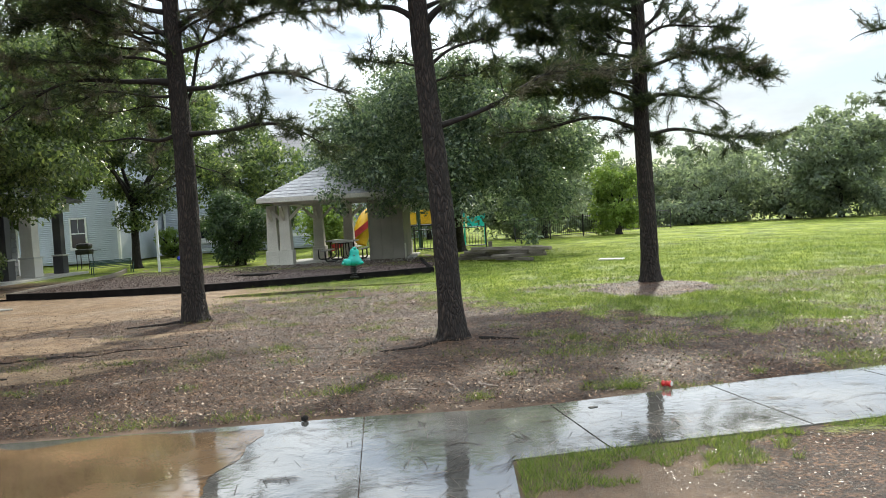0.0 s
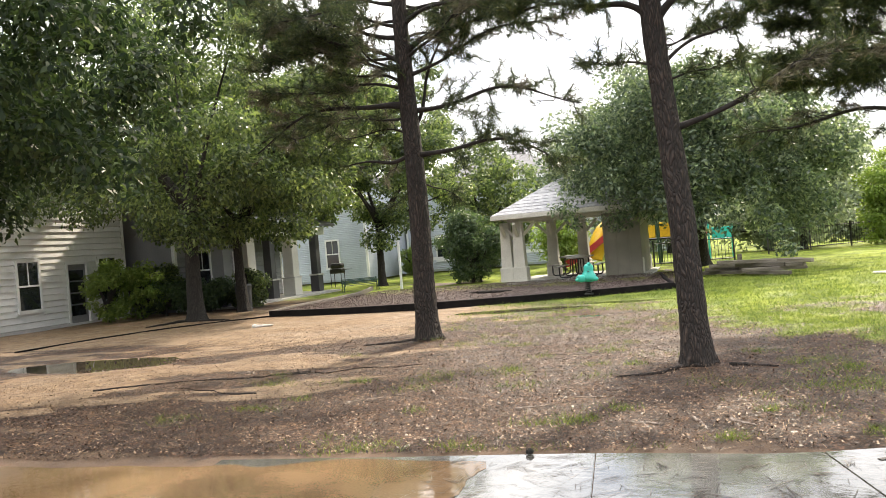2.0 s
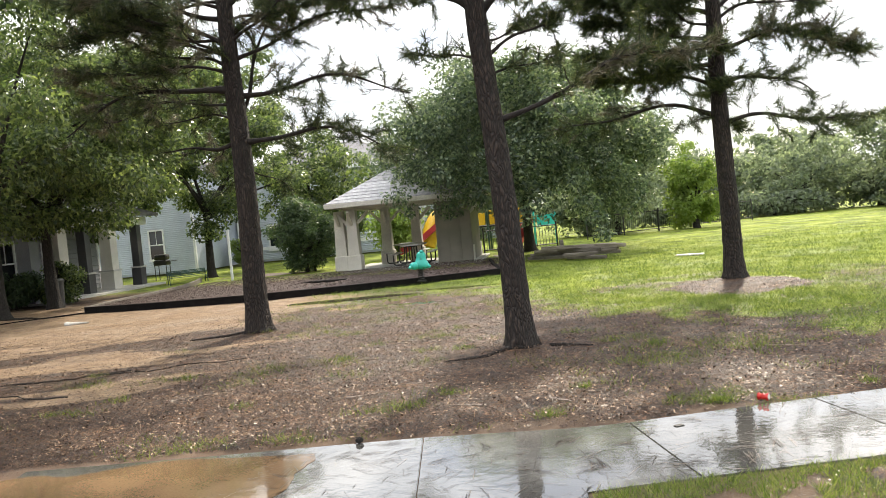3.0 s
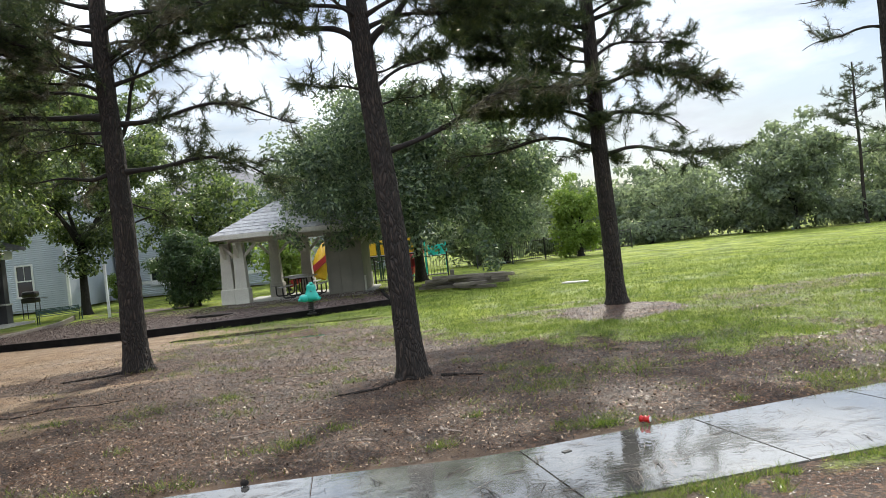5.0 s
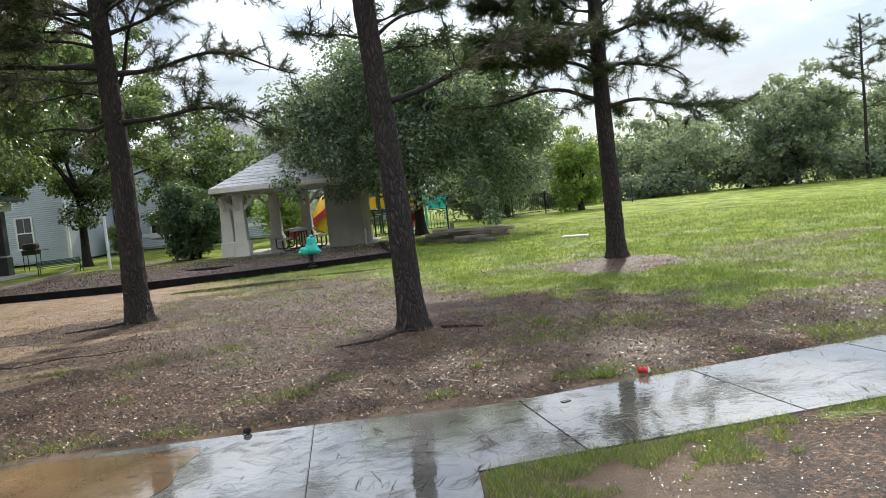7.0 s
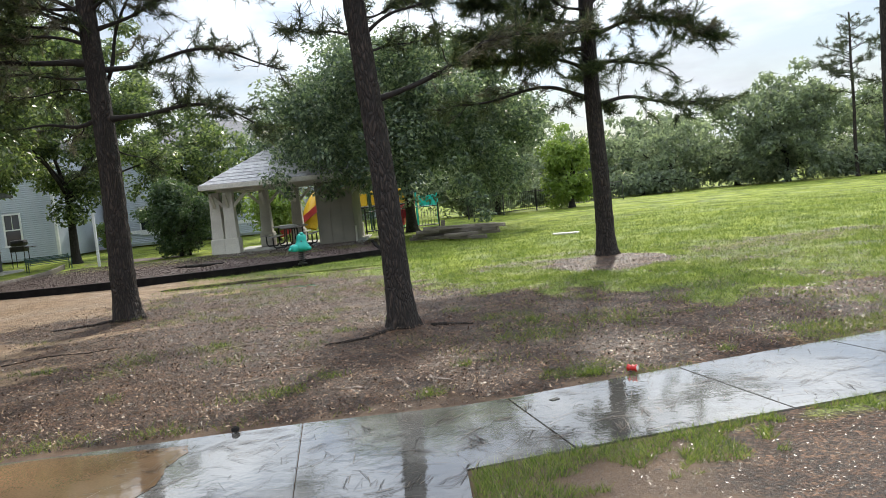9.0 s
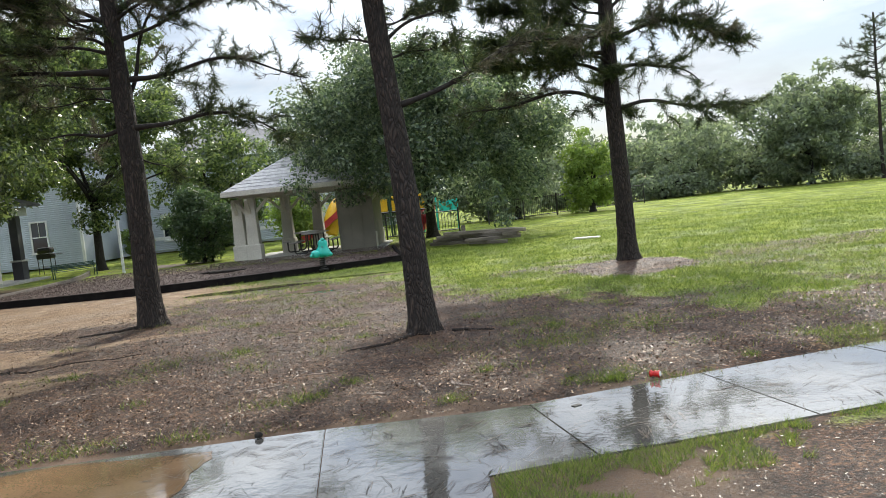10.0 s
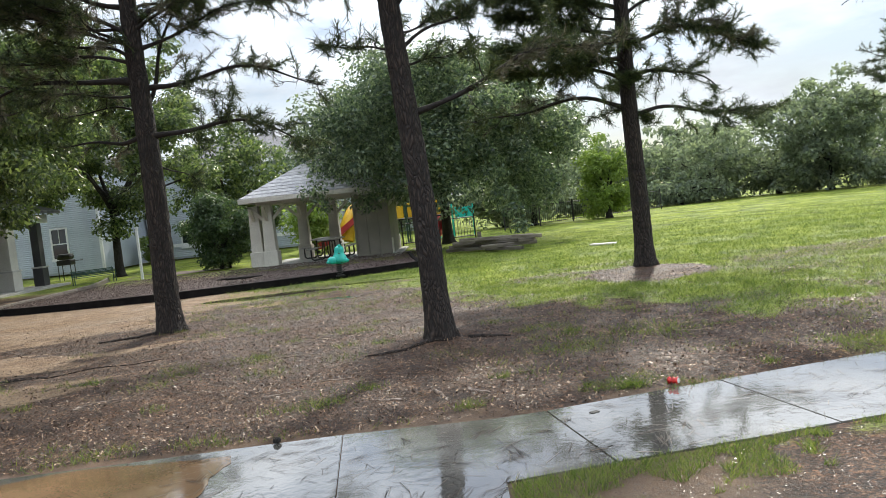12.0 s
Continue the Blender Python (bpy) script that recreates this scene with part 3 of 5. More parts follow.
    return tagged(ob_np("puddle", vs, fs, M_RAINWATER), "small rain puddle lying in a hollow of the dirt", "puddle", kind="structure")


for hollow in HOLLOWS:
    small_puddle(*hollow)


# ---- trees ----
def leaf_cloud(centers, radii, count, size, seed, flat=0.55, droop=0.25):
    """Single folded leaves scattered in clumps: vertices and quads."""
    r = np.random.default_rng(seed)
    centers, radii = np.asarray(centers, float), np.asarray(radii, float)
    w = radii ** 2
    k = r.choice(len(centers), count, p=w / w.sum())
    d = r.standard_normal((count, 3))
    d /= np.linalg.norm(d, axis=1)[:, None]
    rad = r.random(count) ** 0.45
    p = centers[k] + d * (rad * radii[k])[:, None] * np.array([1, 1, 0.72])
    nrm = d * 0.6 + r.standard_normal((count, 3)) * 0.6 + np.array([0, 0, flat])
    nrm /= np.linalg.norm(nrm, axis=1)[:, None]
    ax = r.standard_normal((count, 3)) + d * 0.8 - np.array([0, 0, droop * 2])
    ax -= nrm * (ax * nrm).sum(1)[:, None]
    ax /= np.linalg.norm(ax, axis=1)[:, None]
    sd = np.cross(nrm, ax)
    s = size * (0.6 + 0.8 * r.random(count))[:, None]
    fold = nrm * s * 0.12
    v = np.stack([p - ax * s * 0.5, p + sd * s * 0.26 + fold, p + ax * s * 0.55, p - sd * s * 0.26 + fold], 1).reshape(-1, 3)
    f = np.arange(count * 4).reshape(-1, 4)
    return v, f


def crown_clumps(center, radii, count, seed, clump=(0.6, 1.2), hollow=0.35, lumps=0.22, low=-1.0):
    """Clump centres through an uneven crown."""
    r = np.random.default_rng(seed)
    out, rr = [], []
    c, ra = np.array(center, float), np.array(radii, float)
    ph = r.random(6) * 6.28
    while len(out) < count:
        d = r.standard_normal(3)
        d /= np.linalg.norm(d)
        if d[2] < low:
            continue
        a = math.atan2(d[1], d[0])
        bulge = 1 + lumps * (math.sin(3 * a + ph[0]) * 0.5 + math.sin(5 * a + 4 * d[2] + ph[1]) * 0.5 + math.sin(7 * d[2] + ph[2]) * 0.5)
        bulge = min(bulge, 1.06)
        t = hollow + (1 - hollow) * r.random() ** 0.5
        out.append(c + d * ra * t * bulge)
        rr.append(clump[0] + (clump[1] - clump[0]) * r.random())
    return np.array(out), np.array(rr)


def trunk_mesh(h, r0, r1, lean, flare, seed, sides=36, ring=0.06, ridge=0.09, start=-0.12):
    """A bark-ridged tapered trunk with a root flare."""
    r = np.random.default_rng(seed)
    n = int((h - start) / ring)
    z = np.linspace(start, h, n)
    th = np.arange(sides) * 2 * np.pi / sides
    rad = r1 + (r0 - r1) * (1 - np.clip(z, 0, h) / h) ** 0.85 + flare * np.exp(-np.clip(z, 0, 9) / 0.22)
    cx = lean[0] * np.clip(z, 0, h) + 0.02 * np.sin(z * 1.3 + seed)
    cy = lean[1] * np.clip(z, 0, h) + 0.02 * np.sin(z * 1.1 + 2 * seed)
    T, Z = np.meshgrid(th, z)
    lob = 1 + 0.35 * np.exp(-np.clip(Z, 0, 9) / 0.15) * np.cos(5 * T + seed) * 0.35
    u = smooth_noise(T * 6.0 + 0.8 * np.sin(Z * 9 + T * 3), Z * 4.2, 1.0, seed)
    u2 = smooth_noise(T * 11.0, Z * 9.0, 1.0, seed + 5)
    R = rad[:, None] * lob * (1 + ridge * (np.abs(u - 0.5) * 2 - 0.5) + ridge * 0.5 * (u2 - 0.5))
    v = np.stack([cx[:, None] + R * np.cos(T), cy[:, None] + R * np.sin(T), Z], -1).reshape(-1, 3)
    i, j = np.meshgrid(np.arange(n - 1), np.arange(sides), indexing="ij")
    k = (j + 1) % sides
    f = np.stack([i * sides + j, i * sides + k, (i + 1) * sides + k, (i + 1) * sides + j], -1).reshape(-1, 4)
    return v, f, (lambda q: np.array([np.interp(q, z, cx), np.interp(q, z, cy), q])), (lambda q: float(np.interp(q, z, rad)))


def curve_points(p0, az, length, rise0, rise1, wiggle, seed, n=22):
    """A limb's axis: it starts at p0, climbs by rise0 degrees and ends at rise1."""
    r = np.random.default_rng(seed)
    ph = r.random(4) * 6.28
    p = [np.array(p0, float)]
    for i in range(n - 1):
        t = i / (n - 1)
        el = radians(rise0 + (rise1 - rise0) * t) + wiggle * math.sin(9 * t + ph[0])
        a = radians(az) + wiggle * 1.3 * math.sin(7 * t + ph[1])
        p.append(p[-1] + length / n * np.array([math.cos(a) * math.cos(el), math.sin(a) * math.cos(el), math.sin(el)]))
    return np.array(p)


def needle_sprays(tips, dirs, per, length, seed, width=0.0045):
    """Bundles of long thin needles round each twig end: vertices and triangles."""
    r = np.random.default_rng(seed)
    tips, dirs = np.asarray(tips, float), np.asarray(dirs, float)
    k = np.repeat(np.arange(len(tips)), per)
    m = len(k)
    d = dirs[k] * 0.8 + r.standard_normal((m, 3)) * 0.6
    d /= np.linalg.norm(d, axis=1)[:, None]
    base = tips[k] - dirs[k] * (r.random(m) * 0.26)[:, None]
    ln = length * (0.6 + 0.6 * r.random(m))[:, None]
    sd = np.cross(d, r.standard_normal((m, 3)))
    sd /= np.linalg.norm(sd, axis=1)[:, None]
    end = base + d * ln + np.array([0, 0, -0.25]) * ln * 0.35
    v = np.stack([base - sd * width, base + sd * width, end], 1).reshape(-1, 3)
    return v, np.arange(m * 3).reshape(-1, 3)


def pine(at, h, r0, lean, limbs, label, seed, per=28, extra=20, dense=2.0):
    """A loblolly pine: ridged trunk, named limbs, twigs, sprays of needles.
    limbs: height, azimuth (0 right, 90 away, 180 left), length, first rise, last rise, radius, needle share, dry share."""
    root = thing("pine_tree", (at[0], at[1], gz(*at)), label, "tree", "pines by the path")
    r = np.random.default_rng(seed)
    v, f, axis, rad = trunk_mesh(h, r0, 0.05, lean, r0 * 0.35, seed)
    ob_np("trunk", v, f, M_PINE_BARK, root, smooth=True)
    all_limbs = list(limbs)
    z = 5.6
    while len(all_limbs) < len(limbs) + extra and z < h - 0.3:
        all_limbs.append((z, r.uniform(0, 360), (1.0 - 0.75 * (z - 5) / (h - 5)) * r.uniform(2.0, 3.2), r.uniform(5, 35), r.uniform(-10, 30), 0.028, 1.0, 0.0))
        z += (h - 5.6) / extra
    green_t, green_d, dry_t, dry_d = [], [], [], []
    twigs = []
    for q, (z, az, ln, a0, a1, lr, leafy, dry) in enumerate(all_limbs):
        p0 = axis(z)
        pts = curve_points(p0, az, ln + rad(z), a0, a1, 0.2, seed * 31 + q)
        rr = lr * (1 - 0.8 * np.linspace(0, 1, len(pts)))
        rr[:3] *= np.array([1.7, 1.35, 1.12])
        lv, lf = tube(pts, rr, 8, 0.05, seed=q)
        ob_np("limb", lv, lf, M_LIMB, root, smooth=True)
        for _ in range(max(2, int(ln * 4.2 * leafy * dense))):
            t = 0.2 + 0.8 * r.random() ** 0.8
            i = min(int(t * (len(pts) - 1)), len(pts) - 2)
            along = pts[i + 1] - pts[i]
            along /= np.linalg.norm(along)
            d = along * 0.7 + r.standard_normal(3) * np.array([0.7, 0.7, 0.4]) + np.array([0, 0, 0.12])
            d /= np.linalg.norm(d)
            L = r.uniform(0.35, 0.95) * (1.15 - 0.5 * t) * min(1.0, ln / 2.0)
            el = math.degrees(math.asin(d[2]))
            tp = curve_points(pts[i], math.degrees(math.atan2(d[1], d[0])), L, el, el + r.uniform(-10, 35), 0.35, r.integers(1e6), 8)
            twigs.append(tube(tp, np.linspace(0.009, 0.003, 8), 4))
            is_dry = r.random() < dry
            bare = is_dry and r.random() < 0.4
            for w in range(4 + int(8 * L)):
                u = 7 if w == 0 else r.integers(2, 8)
                dd = tp[u] - tp[u - 1]
                dd = dd / np.linalg.norm(dd) + r.standard_normal(3) * (0.2 if w == 0 else 0.6)
                dd /= np.linalg.norm(dd)
                e = tp[u] + dd * r.uniform(0.04, 0.17)
                twigs.append(tube(np.linspace(tp[u], e, 2), (0.0045, 0.002), 3))
                if bare and w:
                    continue
                (dry_t if is_dry else green_t).append(e)
                (dry_d if is_dry else green_d).append(dd)
    tv, tf = join_np(twigs)
    tagged(ob_np("fine_branching", tv, tf, M_LIMB, root), kind="stuff")
    cv, cf = needle_sprays(green_t, green_d, per, 0.145, seed)
    tagged(ob_np("crown", cv, cf, M_NEEDLE, root), kind="stuff")
    if dry_t:
        cv, cf = needle_sprays(dry_t, dry_d, per, 0.13, seed + 1)
        tagged(ob_np("dead_needles", cv, cf, M_NEEDLE_DRY, root), "greyish dry needle sprays", kind="stuff")
    return root


def broadleaf(name, at, trunks, center, radii, leaves, size, material, label, category, seed, clumps=90, clump=(0.6, 1.2), bark=None, hollow=0.35, lumps=0.22, low=-1.0, droop=0.25, limb_r=0.09, boughs=()):
    """A broad tree or shrub: trunk(s) and limbs under a crown of single leaves.
    trunks: (dx, dy, radius, height). center and radii of the crown are relative to at."""
    root = thing(name, (at[0], at[1], gz(*at)), label, category)
    bark = bark or M_OAK_BARK
    cc, cr = crown_clumps(center, radii, clumps, seed, clump, hollow, lumps, low)
    for bx, by, bz, br in boughs:
        cc, cr = np.vstack([cc, (bx, by, bz)]), np.append(cr, br)
    cc[:, 2] = np.maximum(cc[:, 2], cr * 0.6)
    r = np.random.default_rng(seed)
    for dx, dy, tr, th in trunks:
        v, f, axis, rad = trunk_mesh(th, tr, tr * 0.55, (r.uniform(-0.03, 0.03), r.uniform(-0.03, 0.03)), tr * 0.4, seed, 20, 0.12, 0.06)
        v[:, :2] += (dx, dy)
        ob_np("trunk", v, f, bark, root, smooth=True)
        for k in r.choice(len(cc), min(9, len(cc)), replace=False):
            a = axis(th * r.uniform(0.75, 0.98)) + np.array([dx, dy, 0])
            b = cc[k]
            m = (a + b) / 2 + np.array([0, 0, 0.12 * np.linalg.norm(b - a)])
            t = np.linspace(0, 1, 9)[:, None]
            pts = (1 - t) ** 2 * a + 2 * t * (1 - t) * m + t * t * b
            lv, lf = tube(pts, np.linspace(limb_r, 0.015, 9), 7, 0.06, seed=int(k))
            ob_np("limb", lv, lf, bark, root, smooth=True)
    v, f = leaf_cloud(cc, cr, leaves, size, seed, droop=droop)
    v[:, 2] = np.maximum(v[:, 2], 0.02)
    ob_np("crown", v, f, material, root)
    return root


pine(PINES[0], 11.5, 0.2, (-0.01, 0.01),
     [(3.2, -8, 2.9, 14, -30, 0.045, 1.1, 0.1), (3.24, 176, 1.4, -3, 6, 0.042, 0.5, 0.6), (3.62, 40, 2.3, 62, 78, 0.04, 0.7, 0.8), (4.0, 8, 3.1, 14, -20, 0.042, 1.0, 0.2),
      (4.1, 186, 3.2, 20, -38, 0.055, 0.8, 0.5), (4.45, 160, 3.0, 22, 16, 0.035, 0.9, 0.5), (5.0, 12, 2.6, 24, 8, 0.05, 1.0, 0.2), (4.85, 200, 2.6, 22, 26, 0.04, 1.1, 0.3),
      (4.6, 260, 2.0, 20, 10, 0.03, 1.0, 0.4), (5.3, 185, 3.0, 15, 5, 0.04, 1.3, 0.3), (4.7, 175, 2.4, 30, 10, 0.03, 1.2, 0.4), (5.5, 350, 2.6, 12, -5, 0.04, 1.2, 0.2), (3.9, 195, 2.2, 5, -15, 0.025, 1.0, 0.5), (2.8, 15, 0.9, -18, -40, 0.016, 0.5, 0.4), (2.65, 190, 0.7, -28, -35, 0.018, 0.4, 0.6), (5.2, 80, 2.4, 25, 15, 0.03, 1.1, 0.1), (4.9, 330, 2.2, 15, 12, 0.03, 1.0, 0.6),
      (4.6, 4, 2.8, 24, 6, 0.035, 1.3, 0.3), (5.7, 18, 3.0, 14, 0, 0.035, 1.5, 0.1), (5.9, 195, 3.0, 12, 0, 0.035, 1.5, 0.2), (6.1, 355, 3.0, 8, -8, 0.035, 1.5, 0.1), (6.2, 150, 2.6, 10, 0, 0.03, 1.4, 0.1), (5.5, 215, 2.6, 10, -10, 0.03, 1.3, 0.3), (3.6, 160, 2.0, 12, -5, 0.022, 0.9, 0.6), (5.0, 190, 3.0, 10, -5, 0.03, 1.6, 0.2), (4.4, 200, 2.6, 8, -10, 0.028, 1.4, 0.4), (5.6, 165, 3.0, 6, -5, 0.03, 1.6, 0.1)],
     "tall loblolly pine with bare crooked lower limbs in bare dirt", 11)
pine(PINES[1], 11.0, 0.165, (-0.045, 0.012),
     [(2.74, 12, 3.2, 27, 2, 0.034, 0.7, 0.4), (3.55, 182, 0.8, 6, 12, 0.018, 1.3, 0.0), (3.5, 20, 1.4, 28, 22, 0.025, 0.9, 0.1), (3.35, 30, 1.0, 4, 20, 0.018, 0.9, 0.2), (4.0, 15, 1.7, 52, 42, 0.055, 0.6, 0.0),
      (4.08, 172, 1.7, 38, -12, 0.045, 1.0, 0.0), (3.75, 55, 1.5, 20, 14, 0.02, 0.9, 0.0), (4.4, 250, 1.3, 25, 15, 0.025, 1.0, 0.0), (4.6, 10, 2.6, 20, 0, 0.04, 0.7, 0.1), (4.7, 150, 2.2, 18, 0, 0.04, 1.1, 0.0),
      (4.25, 18, 2.4, 14, -2, 0.03, 1.6, 0.1), (4.4, 350, 2.2, 12, -6, 0.03, 1.5, 0.1), (4.5, 195, 2.0, 14, -8, 0.03, 1.5, 0.0), (4.75, 178, 2.4, 10, 6, 0.03, 1.6, 0.0), (4.9, 25, 2.6, 8, -6, 0.03, 1.6, 0.0)],
     "tall loblolly pine with one long rising limb in bare litter", 12)
pine(PINES[2], 12.5, 0.18, (-0.003, 0.0),
     [(2.86, 2, 2.8, 6, -18, 0.042, 1.1, 0.0), (3.55, 4, 1.9, 22, -46, 0.045, 1.0, 0.0), (4.22, 6, 2.8, 20, -36, 0.045, 3.4, 0.3), (3.02, 184, 3.1, 12, -16, 0.045, 0.9, 0.5), (3.55, 170, 2.5, 18, 2, 0.04, 3.6, 0.0),
      (3.95, 190, 2.4, 14, 5, 0.04, 3.8, 0.0), (3.75, 215, 2.0, 16, 8, 0.035, 2.4, 0.0), (4.4, 178, 2.4, 22, 8, 0.04, 3.4, 0.0), (4.0, 260, 1.0, 20, 5, 0.03, 2.4, 0.0), (3.5, 270, 0.6, 10, -10, 0.02, 2.6, 0.0), (2.9, 30, 0.55, -10, -30, 0.015, 2.4, 0.0),
      (3.4, 90, 1.4, 15, 0, 0.03, 1.8, 0.0), (5.0, 40, 2.2, 38, 30, 0.045, 1.2, 0.0), (5.2, 200, 2.6, 20, 10, 0.04, 2.0, 0.0), (3.0, 200, 0.7, 0, -20, 0.02, 1.8, 0.2),
      (4.9, 182, 2.8, 14, 4, 0.04, 3.0, 0.0), (5.4, 176, 3.0, 12, 0, 0.04, 3.0, 0.0), (5.7, 188, 2.6, 12, 4, 0.04, 2.8, 0.0), (5.3, 235, 1.8, 12, 0, 0.03, 2.4, 0.0), (4.7, 222, 2.0, 14, 4, 0.03, 2.8, 0.0), (5.5, 6, 2.8, 28, 8, 0.04, 1.5, 0.0), (6.0, 350, 2.6, 18, 4, 0.04, 1.5, 0.0), (4.75, 15, 2.3, 26, -20, 0.035, 1.6, 0.1)],
     "tall loblolly pine with dense dark foliage in a mulch ring", 13)
pine(PINES[3], 11.5, 0.17, (0.0, 0.0),
     [(4.7, 176, 1.6, 6, -28, 0.03, 0.45, 0.6), (5.3, 150, 1.5, 15, 0, 0.03, 0.6, 0.4), (4.2, 20, 2.4, 10, 0, 0.035, 1.0, 0.2)],
     "slender loblolly pine at the lawn's edge", 14)

broadleaf("oak_tree", (-15.2, 19.4), [(0, 0, 0.26, 3.6)], (-0.3, 0.3, 6.3), (6.2, 5.6, 4.2), 90000, 0.13, M_OAK_LEAF,
          "broad water oak with low drooping dark leaves beside a border", "tree", 21, 230, (0.5, 1.0), droop=0.6, limb_r=0.1)
broadleaf("oak_tree", (-15.7, 22.6), [(0, 0, 0.2, 3.4)], (0.3, 0.6, 5.6), (4.4, 4.0, 3.4), 42000, 0.15, M_OAK_LEAF,
          "smaller oak with a dark slim trunk near the hedge", "tree", 22, 110, (0.5, 1.0), droop=0.5)
broadleaf("oak_tree", (-12.9, 8.2), [(0, 0, 0.24, 3.6)], (0.6, 0.4, 5.9), (5.0, 4.6, 3.3), 60000, 0.138, M_NEAR_LEAF,
          "oak with large glossy grey-green leaves overhanging bare dirt", "tree", 23, 150, (0.5, 1.0), droop=0.6)
broadleaf("oak_tree", (-15.6, 34.2), [(0, 0, 0.2, 3.6)], (0.2, 0, 6.6), (4.6, 4.2, 4.6), 42000, 0.18, M_OAK_LEAF,
          "oak with a slim dark trunk beside a park bench", "tree", 24, 80, (0.6, 1.1))
broadleaf("oak_tree", (-0.6, 32.6), [(0, 0, 0.24, 2.6)], (-0.2, -3.4, 4.2), (5.0, 4.8, 3.2), 105000, 0.145, M_DARK_LEAF,
          "wide dark live oak with boughs drooping over a shelter", "tree", 25, 190, (0.7, 1.3), low=-0.75,
          boughs=((2.5, -8.0, 0.7, 0.4), (2.35, -7.6, 1.2, 0.5), (2.1, -7.1, 1.8, 0.6), (1.8, -6.6, 2.5, 0.7), (1.6, -6.0, 3.1, 0.8), (-4.0, -6.2, 2.1, 0.5), (-4.4, -6.0, 2.6, 0.6)))
broadleaf("shrub", (-10.0, 31.2), [(0, 0, 0.07, 0.8), (0.3, 0.1, 0.05, 0.7)], (0, 0, 1.55), (1.35, 1.3, 1.55), 16000, 0.12, M_SHRUB_LEAF,
          "dense dark rounded evergreen shrub beside the shelter", "shrub", 26, 60, (0.35, 0.6), lumps=0.1)
# far trees and shrubs; most carry the haze in their pale leaf colour
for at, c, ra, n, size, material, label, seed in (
        ((4.0, 42.0), (0, 0, 3.6), (2.9, 2.6, 3.5), 20000, 0.2, M_HAZED_LEAF, "oak with leaves greyed for haze at the lawn's end", 31),
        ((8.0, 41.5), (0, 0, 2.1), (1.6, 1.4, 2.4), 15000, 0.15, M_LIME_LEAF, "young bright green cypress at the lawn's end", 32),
        ((11.0, 54.0), (0, 0, 2.3), (4.2, 2.5, 2.9), 16000, 0.22, M_HAZED_LEAF, "leafy tree in a hedgerow beyond the lawn", 33),
        ((17.0, 53.0), (0, 0, 2.2), (4.4, 2.5, 2.8), 17000, 0.22, M_HAZED_LEAF, "leafy tree in a hedgerow beyond the lawn", 34),
        ((21.5, 52.0), (0, 0, 1.4), (2.4, 1.5, 1.3), 8000, 0.2, M_HAZED_LEAF, "low scrub in a hedgerow beyond the lawn", 35),
        ((23.6, 49.0), (0, 0, 3.3), (4.5, 3.0, 4.3), 36000, 0.22, M_HAZED_LEAF, "tall rounded tree with small gaps beyond the lawn", 36),
        ((31.5, 48.5), (0, 0, 2.6), (3.6, 2.6, 3.2), 18000, 0.22, M_HAZED_LEAF, "tall leafy tree beyond the lawn", 37),
        ((39.0, 51.0), (0, 0, 3.6), (4.0, 3.0, 3.6), 14000, 0.25, M_HAZED_LEAF, "tall leafy tree beyond the lawn", 38),
        ((-3.0, 52.0), (0, 0, 3.8), (5.0, 3.0, 3.6), 18000, 0.25, M_HAZED_LEAF, "leafy tree beyond the play area", 39),
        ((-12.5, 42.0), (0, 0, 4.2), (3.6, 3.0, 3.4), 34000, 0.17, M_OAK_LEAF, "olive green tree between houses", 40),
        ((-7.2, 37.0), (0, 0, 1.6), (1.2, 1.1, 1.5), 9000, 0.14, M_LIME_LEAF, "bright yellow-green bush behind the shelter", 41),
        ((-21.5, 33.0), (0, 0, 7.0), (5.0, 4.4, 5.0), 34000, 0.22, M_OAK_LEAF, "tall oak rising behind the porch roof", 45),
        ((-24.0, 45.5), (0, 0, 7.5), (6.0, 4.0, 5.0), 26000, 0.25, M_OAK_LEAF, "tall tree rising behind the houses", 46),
        ((8.0, 50.5), (0, 0, 0.9), (3.2, 1.2, 1.0), 7000, 0.2, M_HAZED_LEAF, "low scrub along the lawn's end", 47),
        ((14.5, 50.5), (0, 0, 0.8), (3.6, 1.2, 0.9), 7000, 0.2, M_HAZED_LEAF, "low scrub along the lawn's end", 48),
        ((28.0, 47.0), (0, 0, 0.8), (3.6, 1.2, 0.9), 7000, 0.2, M_HAZED_LEAF, "low scrub along the lawn's end", 49),
        ((36.0, 47.5), (0, 0, 1.2), (4.2, 1.4, 1.3), 8000, 0.2, M_HAZED_LEAF, "low scrub along the lawn's end", 50),
        ((2.5, 44.5), (0, 0, 1.6), (3.2, 1.6, 1.7), 9000, 0.2, M_HAZED_LEAF, "low scrub behind the iron fence", 51),
        ((30.0, 95.0), (0, 0, 4.5), (9.0, 5.0, 5.0), 14000, 0.45, M_HAZED_LEAF, "distant tree clump coloured pale for haze", 42),
        ((52.0, 90.0), (0, 0, 4.5), (12.0, 5.0, 5.0), 14000, 0.45, M_HAZED_LEAF, "distant tree clump coloured pale for haze", 43),
        ((10.0, 98.0), (0, 0, 5.0), (10.0, 5.0, 5.5), 14000, 0.45, M_HAZED_LEAF, "distant tree clump coloured pale for haze", 44)):
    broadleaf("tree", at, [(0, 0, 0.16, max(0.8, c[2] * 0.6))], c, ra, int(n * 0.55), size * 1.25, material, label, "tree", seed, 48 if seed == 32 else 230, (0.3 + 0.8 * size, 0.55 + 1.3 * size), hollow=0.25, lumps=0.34)

